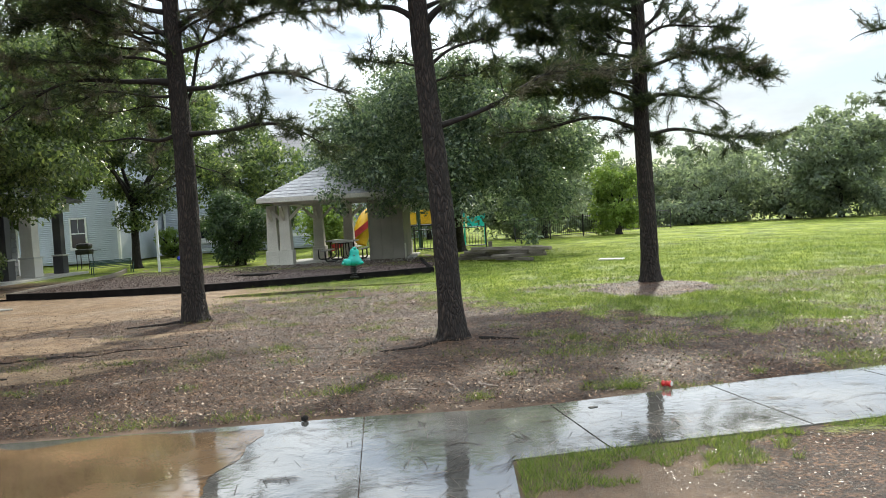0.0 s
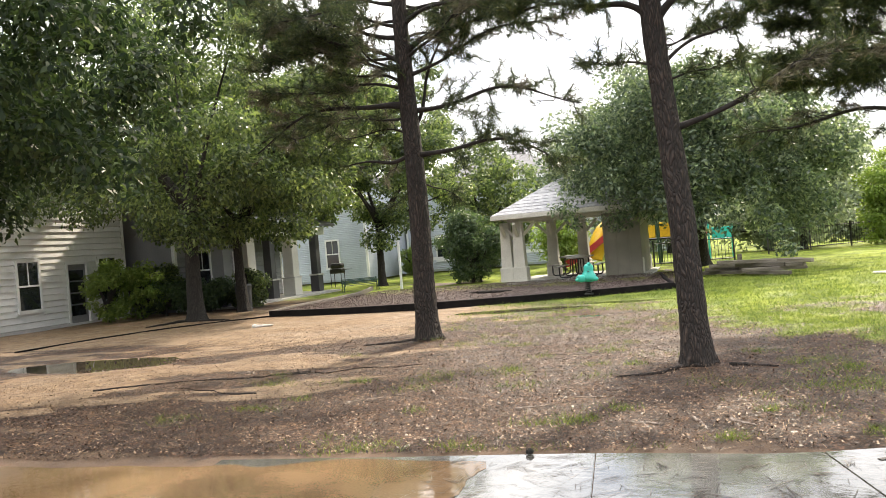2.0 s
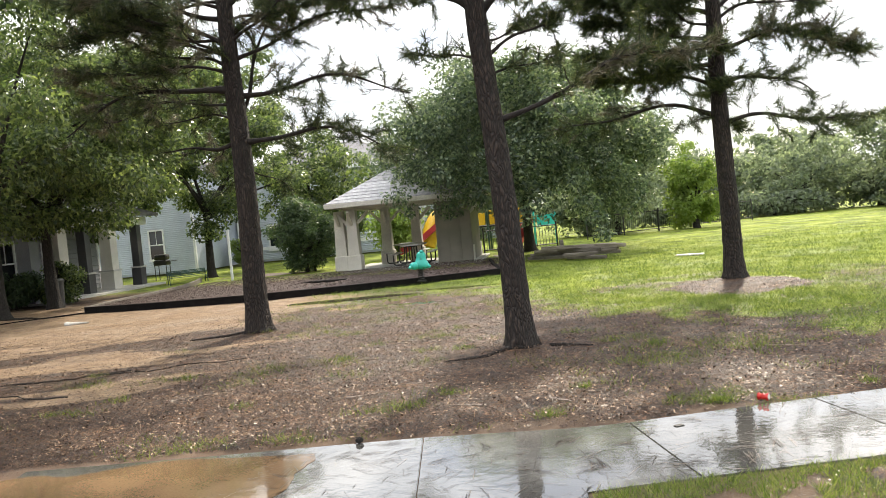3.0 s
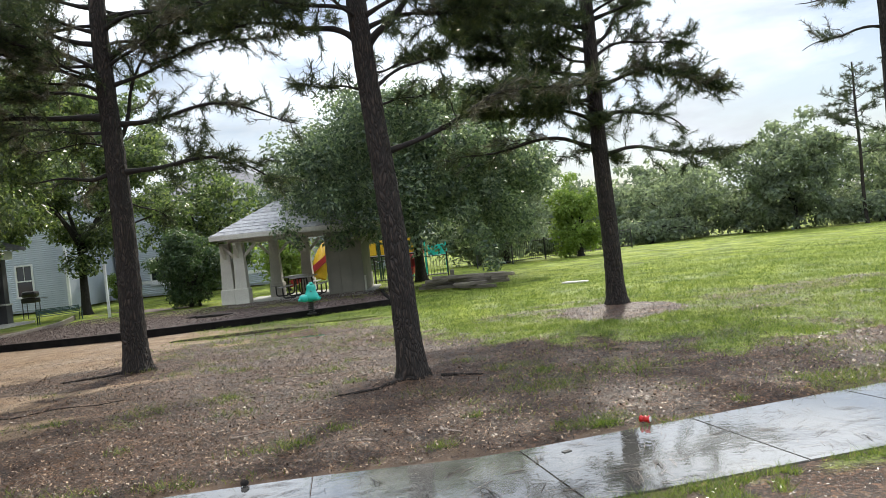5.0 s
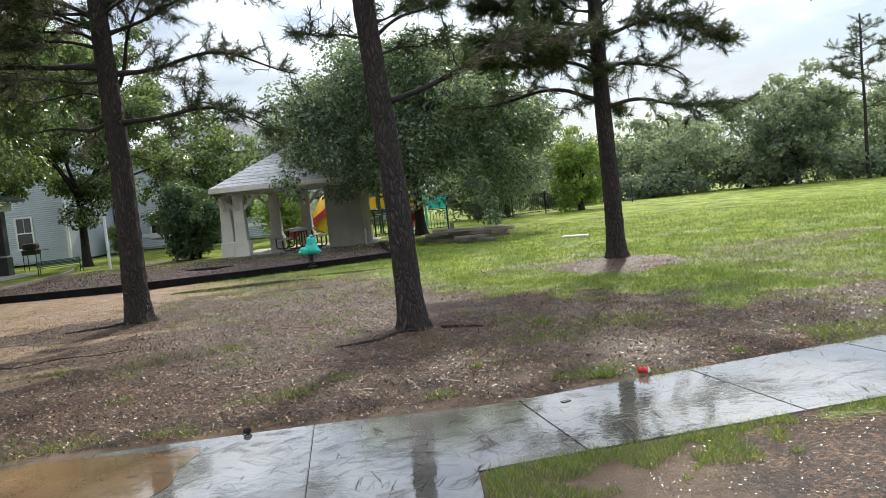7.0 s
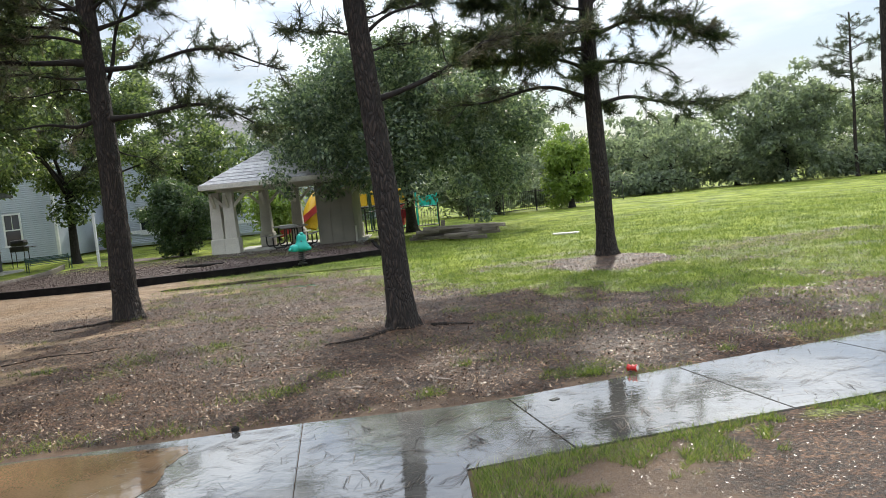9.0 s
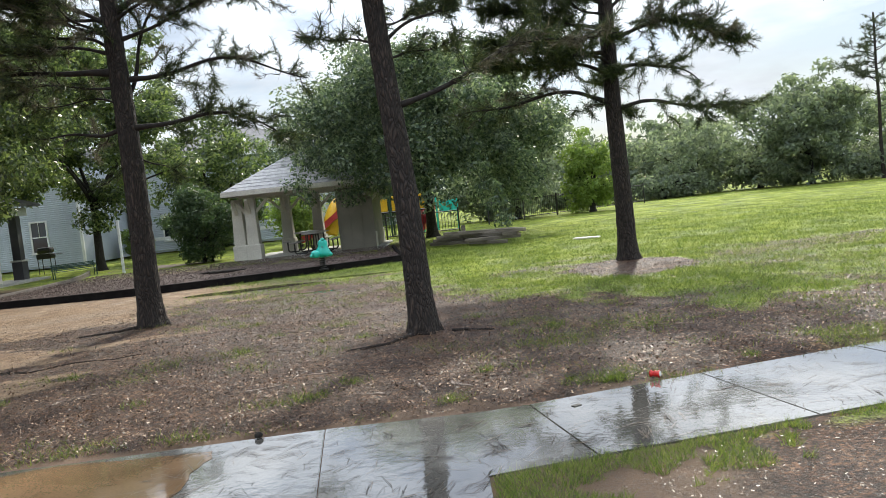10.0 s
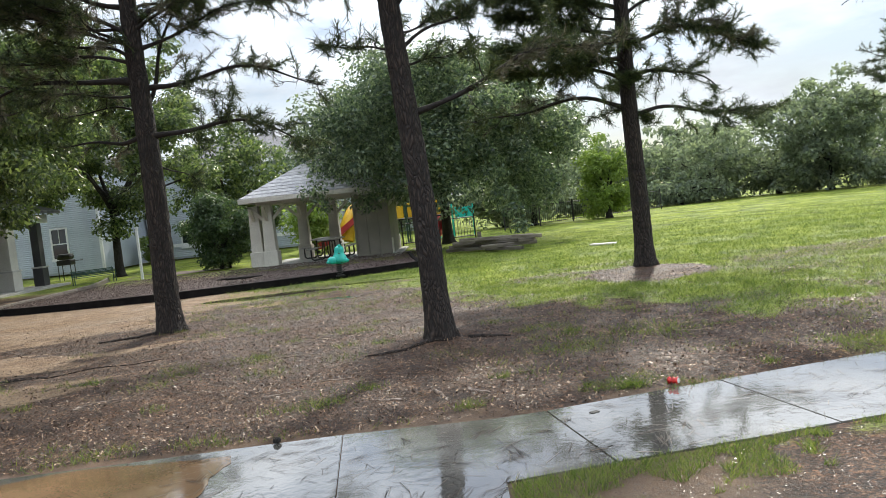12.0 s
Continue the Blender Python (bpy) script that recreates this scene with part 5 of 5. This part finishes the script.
def grill(at):
    root = thing("barbecue_grill", (*at, 0), "black kettle barbecue on thin wheeled legs beside a house", "grill")
    part("firebox", boxes(((-0.35, -0.25, 0.75), (0.35, 0.25, 1.0)), bevel=0.05), M_BLACK_METAL, root)
    part("lid", boxes(((-0.35, -0.25, 1.01), (0.35, 0.25, 1.3)), bevel=0.12), M_BLACK_METAL, root)
    part("side_shelf", boxes(((0.36, -0.2, 0.92), (0.75, 0.2, 0.95)), bevel=0.01), M_BLACK_METAL, root)
    for x in (-0.3, 0.3):
        for y in (-0.2, 0.2):
            part("leg", rod(bmesh.new(), (x, y, 0), (x, y, 0.76), 0.02), M_BLACK_METAL, root)
    return root


grill((-19.0, 36.0))


# ---- play structure ----
def play_structure():
    root = thing("play_structure", (-3.6, 37.5, 0), "yellow and red play tower with tube and slide", "play structure")
    for x, y in ((-1.0, -0.8), (1.0, -0.8), (-1.0, 0.8), (1.0, 0.8), (3.0, -0.8), (3.0, 0.8)):
        part("post", rod(bmesh.new(), (x, y, -0.1), (x, y, 2.6), 0.05), M_GREEN_METAL, root)
    part("deck", boxes(((-1.0, -0.8, 1.15), (3.0, 0.8, 1.22)), bevel=0.01), M_BLACK_METAL, root)
    v, f = tube([(-1.0 - 0.9 * t, -0.2 - 0.5 * t, 1.75 - 0.9 * t * t + 0.25 * math.sin(3 * t)) for t in np.linspace(0, 1.15, 16)], [0.42] * 16, 16)
    tagged(ob_np("tube_slide", v, f, M_YELLOW, root, smooth=True), "yellow plastic tube")
    bm = bmesh.new()
    rows = []
    for t in np.linspace(0, 1, 14):
        x, z = -1.2 - 2.1 * t, 1.25 * (1 - t) ** 1.3 + 0.22
        rows.append([bm.verts.new((x, -1.0 + w, z + h)) for w, h in ((-0.32, 0.28), (-0.3, 0.0), (0.3, 0.0), (0.32, 0.28), (0.36, 0.28), (0.34, -0.04), (-0.34, -0.04), (-0.36, 0.28))])
    for a, b in zip(rows, rows[1:]):
        for k in range(8):
            bm.faces.new((a[k], a[(k + 1) % 8], b[(k + 1) % 8], b[k]))
    part("slide", bm, M_RED, root, "red plastic slide")
    part("panel", boxes(((1.1, -0.86, 1.25), (2.8, -0.8, 1.95)), bevel=0.03), M_YELLOW, root, "orange-yellow guard panel")
    part("panel", boxes(((-0.9, -0.86, 1.25), (0.9, -0.8, 1.85)), bevel=0.03), M_YELLOW, root)
    part("roof_panel", boxes(((-1.1, -0.95, 2.6), (1.1, 0.95, 2.7)), bevel=0.03), M_GREEN_METAL, root)
    for k in range(6):
        part("rail", rod(bmesh.new(), (1.1 + 0.35 * k, 0.8, 1.22), (1.1 + 0.35 * k, 0.8, 2.0), 0.018), M_BLACK_METAL, root)


play_structure()


def second_slide():
    root = thing("slide", (-0.75, 38.5, 0), "red plastic slide on green posts", "slide")
    bm = bmesh.new()
    rows = []
    for t in np.linspace(0, 1, 12):
        rows.append([bm.verts.new((w - 0.6 * t, -1.8 * t, 1.0 * (1 - t) ** 1.2 + 0.2 + h)) for w, h in ((-0.3, 0.25), (-0.28, 0), (0.28, 0), (0.3, 0.25), (0.34, 0.25), (0.3, -0.04), (-0.3, -0.04), (-0.34, 0.25))])
    for a, b in zip(rows, rows[1:]):
        for k in range(8):
            bm.faces.new((a[k], a[(k + 1) % 8], b[(k + 1) % 8], b[k]))
    part("chute", bm, M_RED, root)
    for x in (-0.35, 0.35):
        part("post", rod(bmesh.new(), (x, 0.1, -0.1), (x, 0.1, 1.7), 0.05), M_TEAL, root)
    part("panel", boxes(((0.5, 0.0, 0.9), (1.4, 0.06, 1.5)), bevel=0.02), M_TEAL, root)
    part("post", rod(bmesh.new(), (1.4, 0.03, -0.1), (1.4, 0.03, 1.6), 0.05), M_TEAL, root)


second_slide()


def iron_fence(a, b, h, label):
    root = thing("fence", (a[0], a[1], 0), label, "fence")
    d = Vector((b[0] - a[0], b[1] - a[1], 0))
    L = d.length
    u = d / L
    n = int(L / 2.2)
    for k in range(n + 1):
        p = u * (L * k / n)
        part("post", rod(bmesh.new(), (p.x, p.y, -0.1), (p.x, p.y, h + 0.06), 0.035, 8), M_BLACK_METAL, root)
    for z in (0.18, h - 0.08):
        part("rail", rod(bmesh.new(), (0, 0, z), (d.x, d.y, z), 0.022, 6), M_BLACK_METAL, root)
    first = part("picket", rod(bmesh.new(), (0, 0, 0.1), (0, 0, h), 0.009, 4), M_BLACK_METAL, root)
    first.location = u * 0.14
    for k in range(2, int(L / 0.14)):
        picket = new("picket", first.data)
        picket.parent, picket.location = root, u * 0.14 * k
    return root


iron_fence((-2.6, 33.4), (0.6, 34.2), 1.1, "black iron fence behind the play area")
iron_fence((2.2, 39.0), (12.0, 46.0), 1.2, "black iron fence along the lawn's end")

# heap of old border timbers by the oak
_r = random.Random(5)
for k in range(12):
    heap = thing("landscape_timber", (0.3 + 0.13 * k, 25.6 - 0.15 * k + _r.uniform(-0.3, 0.3), 0.02), "weathered landscape timber lying in a loose heap", "timber", "loose timbers", rz=150 + _r.uniform(-32, 32))
    part("beam", boxes(((-0.75 - 0.12 * (k % 4), -0.06, 0.02 + 0.11 * (k % 4)), (0.9, 0.06, 0.13 + 0.11 * (k % 4))), bevel=0.015), M_OLD_TIMBER, heap)
stub = thing("stub_post", (0.6, 26.2, 0), "short weathered wooden post by the timbers", "post")
part("shaft", boxes(((-0.07, -0.07, -0.1), (0.07, 0.07, 0.62)), bevel=0.012), M_OLD_TIMBER, stub)

# hedge under the white house
for k, (x, y, w, h, m) in enumerate(((-19.9, 20.8, 0.95, 2.2, M_LIME_LEAF), (-19.3, 21.7, 0.9, 1.9, M_LIME_LEAF), (-18.8, 22.4, 1.1, 1.25, M_SHRUB_LEAF), (-17.6, 23.3, 0.95, 1.2, M_SHRUB_LEAF), (-20.0, 23.6, 0.9, 1.7, M_OAK_LEAF), (-16.6, 24.2, 0.8, 1.35, M_OAK_LEAF), (-18.4, 45.5, 1.0, 1.8, M_LIME_LEAF), (-14.0, 46.4, 0.8, 1.0, M_SHRUB_LEAF))):
    broadleaf("shrub", (x, y), [(0, 0, 0.04, 0.5)], (0, 0, h * 0.55), (w, w * 0.85, h * 0.5), 4500, 0.115, m, "clipped leafy shrub planted against the house", "shrub", 60 + k, 34, (0.22, 0.4), lumps=0.12)
bin_ = thing("rubbish_bin", (-16.2, 23.4, 0), "dark cylindrical rubbish bin beside the hedge", "bin")
_bm = bmesh.new()
bmesh.ops.create_cone(_bm, cap_ends=True, segments=24, radius1=0.26, radius2=0.3, depth=0.85, matrix=Matrix.Translation((0, 0, 0.425)))
part("body", _bm, M_BIN, bin_)
_bm = bmesh.new()
bmesh.ops.create_cone(_bm, cap_ends=True, segments=24, radius1=0.32, radius2=0.28, depth=0.08, matrix=Matrix.Translation((0, 0, 0.89)))
part("rim", _bm, M_BIN, bin_)


# ---- litter, grass, small things ----
def strips(x, y, z, length, width, yaw, tilt, seed):
    """Thin flat bits lying about: vertices and quads."""
    r = np.random.default_rng(seed)
    n = len(x)
    d = np.stack([np.cos(yaw) * np.cos(tilt), np.sin(yaw) * np.cos(tilt), np.sin(tilt)], -1)
    s = np.stack([-np.sin(yaw), np.cos(yaw), 0.3 * r.standard_normal(n)], -1)
    c = np.stack([x, y, z], -1)
    L, W = length[:, None], width[:, None]
    v = np.stack([c - d * L / 2 - s * W / 2, c + d * L / 2 - s * W / 2, c + d * L / 2 + s * W / 2, c - d * L / 2 + s * W / 2], 1).reshape(-1, 3)
    return v, np.arange(n * 4).reshape(-1, 4)


def scatter(n, x0, x1, y0, y1, seed, near=1.0):
    r = np.random.default_rng(seed)
    y = y0 + (y1 - y0) * r.random(n) ** near
    half = (x1 - x0) / 2
    return x0 + (x1 - x0) * r.random(n), y, r


M_CHIP = leaf_mat("mulch_chips", (0.028, 0.02, 0.018), (0.08, 0.056, 0.05), (0.2, 0.15, 0.135), 0.0, 0.7, 0.2)


def litter():
    x, y, r = scatter(230000, -11, 9.5, 5.3, 16, 101, 1.35)
    lawn, sand, mud = zones(x, y)
    keep = (r.random(len(x)) > 0.9 * lawn + 0.88 * sand + 0.3 * mud) & (walk_mask(x, y) < 0.8)
    x, y = x[keep], y[keep]
    n = len(x)
    chip = r.random(n) < 0.72
    L = np.where(chip, r.uniform(0.008, 0.032, n), r.uniform(0.03, 0.11, n))
    W = np.where(chip, r.uniform(0.005, 0.016, n), r.uniform(0.0015, 0.004, n))
    heap = 0.022 * np.clip(smooth_noise(x, y, 0.16, 5) - 0.45, 0, 1)
    v, f = strips(x, y, ground_z(x, y) + 0.008 + 0.01 * r.random(n) + heap, L, W, r.random(n) * 6.28, r.normal(0, 0.36, n), 1)
    tagged(ob_np("pine_litter", v, f, M_LITTER), "brown pine straw and bark chips on the dirt", "litter", kind="stuff")
    # the bare dirt this side of the path
    x, y, r = scatter(50000, 0.15, 7, 2.4, 6, 104)
    keep = (near_edge(x) - y > 0.12) & (walk_mask(x, y) < 0.2)
    x, y = x[keep], y[keep]
    n = len(x)
    v, f = strips(x, y, ground_z(x, y) + 0.006 + 0.006 * r.random(n), r.uniform(0.004, 0.022, n), r.uniform(0.0012, 0.0045, n), r.random(n) * 6.28, r.normal(0, 0.25, n), 5)
    tagged(ob_np("dirt_litter", v, f, M_WET_NEEDLE), "bits of straw and bark on bare dirt", "litter", kind="stuff")
    # chips on the play area's mulch
    x, y, r = scatter(55000, -13, -1.2, 18.8, 28, 103)
    t = (x + 12.7) / 11.5
    keep = y > 19.7 - 4.6 * t * (1 - t) * (1 - 0.05 * t) + 1.45 * t
    x, y = x[keep], y[keep]
    n = len(x)
    v, f = strips(x, y, 0.13 - 0.03 * step(20, 25, y) + 0.02 * r.random(n), r.uniform(0.02, 0.06, n), r.uniform(0.008, 0.02, n), r.random(n) * 6.28, r.normal(0, 0.4, n), 3)
    tagged(ob_np("mulch_chips", v, f, M_CHIP), "dark wood chips of the play area", "mulch", kind="stuff")
    x, y, r = scatter(2800, -2.2, 6.5, 3.2, 7.2, 102)
    keep = walk_mask(x, y) > 0.95
    x, y = x[keep], y[keep]
    n = len(x)
    yaw = r.normal(0.4, 0.8, n)
    cx, cy = r.uniform(-2.0, 5.5, 130), r.uniform(4.0, 7.0, 130)
    ca = r.normal(0.35, 0.7, 130)
    k = r.integers(0, 130, 1500)
    bx, by = cx[k] + r.normal(0, 0.05, 1500), cy[k] + r.normal(0, 0.03, 1500)
    keep = walk_mask(bx, by) > 0.97
    x, y, yaw = np.append(x, bx[keep]), np.append(y, by[keep]), np.append(yaw, (ca[k] + r.normal(0, 0.2, 1500))[keep])
    n = len(x)
    v, f = strips(x, y, np.full(n, 0.004), r.uniform(0.06, 0.2, n), r.uniform(0.0016, 0.004, n), yaw, np.zeros(n), 2)
    v[:, 2] = 0.0045
    tagged(ob_np("pine_needles", v, f, M_WET_NEEDLE), "pine needles lying on the wet path", "litter", kind="stuff")


litter()


def grass():
    out = []
    # lawn, thinning with distance
    for n, y0, y1, x0, x1, h, seed in ((260000, 6.0, 15.0, -6, 9.5, 0.05, 111), (260000, 15.0, 34.0, -6, 18, 0.055, 112)):
        x, y, r = scatter(n, x0, x1, y0, y1, seed)
        lawn, sand, mud = zones(x, y)
        clump = step(0.3, 0.62, smooth_noise(x, y, 0.13, 95) * 0.6 + smooth_noise(x, y, 0.31, 96) * 0.4)
        keep = (r.random(len(x)) < (0.25 + 0.75 * clump) * lawn * (1 - step(14, 36, y))) & (walk_mask(x, y) < 0.3)
        bed = (y > np.interp(x, [-13.1, -7.0, -1.1], [20.0, 18.9, 21.0])) & (x < -1.1)
        out.append((x[keep & ~bed], y[keep & ~bed], h, 0.004 + 0.003 * (y0 > 10) ))
    # verge beside the path and tufts in the dirt
    x, y, r = scatter(190000, 0.1, 7.5, 3.0, 6.9, 113)
    d = near_edge(x) - y
    tuft = smooth_noise(x, y, 0.12, 98)
    keep = (d > -0.03) & (d < 0.7) & (walk_mask(x, y) < 0.9) & (fbm(x, y, 0.5, 91) + 0.3 * np.exp(-d / 0.2) + 0.3 * (tuft - 0.5) + 0.05 * step(1.0, 3.0, x) > 0.6)
    out.append((x[keep], y[keep], 0.048, 0.0026))
    x, y, r = scatter(70000, 0.8, 8.5, 5.6, 8.6, 114)
    d = y - far_edge(x)
    keep = (d > -0.04) & (d < 0.55) & (fbm(x, y, 0.6, 92) + 0.12 * step(1.5, 4.0, x) > 0.5)
    out.append((x[keep], y[keep], 0.042, 0.0024))
    tufts = np.random.default_rng(115)
    tx, ty = [], []
    for k in range(90):
        cx, cy = tufts.uniform(-6, 7), 5.75 + 7 * tufts.random() ** 1.4
        m = tufts.integers(30, 150)
        s = tufts.uniform(0.05, 0.24)
        tx.append(cx + s * tufts.standard_normal(m))
        ty.append(cy + s * 0.7 * tufts.standard_normal(m))
    for cx, cy, m, s in ((1.31, 6.23, 260, 0.06), (1.2, 8.0, 500, 0.25), (1.9, 8.6, 500, 0.3), (-3.2, 5.45, 300, 0.22), (-2.9, 5.75, 260, 0.16), (-0.05, 6.15, 160, 0.08), (-1.3, 6.7, 220, 0.12)):
        tx.append(cx + s * tufts.standard_normal(m))
        ty.append(cy + s * 0.7 * tufts.standard_normal(m))
    tx, ty = np.concatenate(tx), np.concatenate(ty)
    k = walk_mask(tx, ty) < 0.7
    out.append((tx[k], ty[k], 0.058, 0.0032))
    vs = []
    r = np.random.default_rng(116)
    for x, y, h, w in out:
        n = len(x)
        hh = h * (0.5 + 0.9 * r.random(n)) * (0.7 + 0.7 * smooth_noise(x, y, 0.16, 97))
        a = r.random(n) * 6.28
        lean = hh * r.uniform(0.2, 1.5, n)
        b = r.random(n) * 6.28
        z = ground_z(x, y) - 0.004
        p = np.stack([x, y, z], -1)
        s = np.stack([np.cos(a) * w, np.sin(a) * w, np.zeros(n)], -1)
        tip = p + np.stack([np.cos(b) * lean, np.sin(b) * lean, hh], -1)
        vs.append(np.stack([p - s, p + s, tip], 1).reshape(-1, 3))
    v = np.concatenate(vs)
    tagged(ob_np("grass", v, np.arange(len(v)).reshape(-1, 3), M_GRASS), "short wet lawn grass and scattered tufts", "grass", kind="stuff")


grass()


def can():
    root = thing("drink_can", (1.62, 6.17, 0.03), "crumpled red drink can lying at the path's edge", "can", rz=-35)
    pts = [(x, 0, 0.0) for x in np.linspace(-0.042, 0.042, 12)]
    v, f = tube(pts, [0.022, 0.028, 0.027, 0.022, 0.017, 0.021, 0.027, 0.02, 0.024, 0.028, 0.028, 0.022], 16, 0.14, seed=3)
    ob_np("body", v + np.array([0, 0, 0.012]), f, M_CAN, root, smooth=True)
    _m = bmesh.new()
    bmesh.ops.create_cone(_m, cap_ends=True, segments=16, radius1=0.022, radius2=0.022, depth=0.006, matrix=Matrix.Translation((0.043, 0, 0.012)) @ Matrix.Rotation(radians(90), 4, "Y"))
    part("end", _m, M_SCRAP, root)


can()


def debris(name, at, size, yaw, material, label, category, z=None):
    ob = thing(name, (at[0], at[1], gz(*at) if z is None else z), label, category, rz=yaw)
    part("piece", boxes(((-size[0] / 2, -size[1] / 2, 0), (size[0] / 2, size[1] / 2, size[2])), bevel=min(size) * 0.3), material, ob)
    return ob


debris("board", (4.06, 22.2), (0.75, 0.28, 0.05), -25, M_SCRAP, "white flat scrap board lying on the lawn", "scrap")
debris("board", (5.6, 23.4), (0.2, 0.12, 0.04), 40, M_SCRAP, "small white scrap lying on the lawn", "scrap")
debris("scrap", (-3.3, 5.2), (0.16, 0.05, 0.015), -8, M_SCRAP, "pale scrap of wood at the puddle's edge", "scrap")
debris("leaf", (0.89, 5.65), (0.07, 0.04, 0.006), 30, M_BLACK_METAL, "dark wet leaf on the path", "leaf", 0.0)
def pine_cone(at):
    root = thing("pine_cone", (at[0], at[1], 0.0), "small dark pine cone at the path's edge", "pine cone", rz=35)
    prof = [(0.0, 0.008), (0.008, 0.02), (0.016, 0.016), (0.022, 0.026), (0.03, 0.02), (0.036, 0.026), (0.044, 0.018), (0.05, 0.021), (0.058, 0.012), (0.065, 0.003)]
    v, f = tube([(z - 0.03, 0, 0.022) for z, _ in prof], [r for _, r in prof], 12, 0.1, seed=8)
    ob_np("scales", v, f, M_OAK_BARK, root)


pine_cone((-1.49, 5.66))


def crooked(name, at, yaw, length, radius, material, label, category, seed):
    r = np.random.default_rng(seed)
    n = 14
    t = np.linspace(0, 1, n)
    y = np.cumsum(r.normal(0, 0.05 * length, n)) * 0.6
    ca, sa = math.cos(radians(yaw)), math.sin(radians(yaw))
    px, py = at[0] + ca * t * length - sa * y, at[1] + sa * t * length + ca * y
    pz = ground_z(px, py) + radius * 0.5
    v, f = tube(np.stack([px, py, pz], -1), radius * (1.1 - 0.8 * t), 7, 0.12, seed=seed)
    ob = ob_np(name, v, f, material, smooth=True)
    return tagged(ob, label, category)


for k, (x, y, a, L, rd, m, kind) in enumerate((
        (-0.33, 6.75, -68, 0.42, 0.016, M_ROOT, "root"), (-0.05, 6.72, -52, 0.3, 0.016, M_ROOT, "root"), (-0.6, 6.55, 160, 0.3, 0.012, M_ROOT, "root"),
        (-0.45, 9.1, 215, 0.9, 0.025, M_PINE_BARK, "root"), (-5.1, 12.3, 200, 0.9, 0.03, M_PINE_BARK, "root"), (0.0, 9.2, -30, 0.5, 0.025, M_PINE_BARK, "root"),
        (-5.6, 8.2, 170, 1.5, 0.012, M_LIMB, "stick"), (-7.2, 9.2, 10, 1.6, 0.016, M_LIMB, "stick"), (-2.0, 7.2, 25, 0.4, 0.01, M_ROOT, "stick"), (-1.2, 7.6, 200, 0.5, 0.008, M_ROOT, "stick"),
        (-14.9, 19.2, -15, 1.4, 0.045, M_OAK_BARK, "root"), (-15.4, 19.1, 250, 1.2, 0.05, M_OAK_BARK, "root"), (-11.3, 16.6, 30, 0.5, 0.05, M_SCRAP, "stick"), (-6.2, 9.4, 15, 2.2, 0.012, M_LIMB, "stick"), (-8.5, 8.4, 20, 1.8, 0.014, M_LIMB, "stick"), (-4.0, 7.6, 35, 0.7, 0.007, M_ROOT, "stick"), (1.4, 7.3, 60, 0.5, 0.006, M_ROOT, "stick"), (2.6, 8.2, 150, 0.6, 0.007, M_ROOT, "stick"), (-2.6, 9.1, 10, 0.8, 0.008, M_ROOT, "stick"), (-1.6, 10.4, 170, 0.9, 0.009, M_ROOT, "stick"))):
    crooked(kind, (x, y), a, L, rd, m, "exposed pale tree root in the litter" if m is M_ROOT and kind == "root" else "bark-covered root showing at a tree's foot" if kind == "root" else "fallen crooked stick on the dirt", kind, 200 + k)


# dark fallen branch on the play area's mulch
for k, (dx, dy, a, L) in enumerate(((0, 0, 15, 0.9), (0.1, 0.15, 160, 0.7), (-0.2, 0.1, 40, 0.5), (0.3, -0.1, 5, 0.6))):
    fallen = crooked("stick", (-6.8 + dx, 22.1 + dy), a, L, 0.045, M_LIMB, "dark wet branch lying on the mulch", "stick", 260 + k)
    fallen.location.z = 0.13
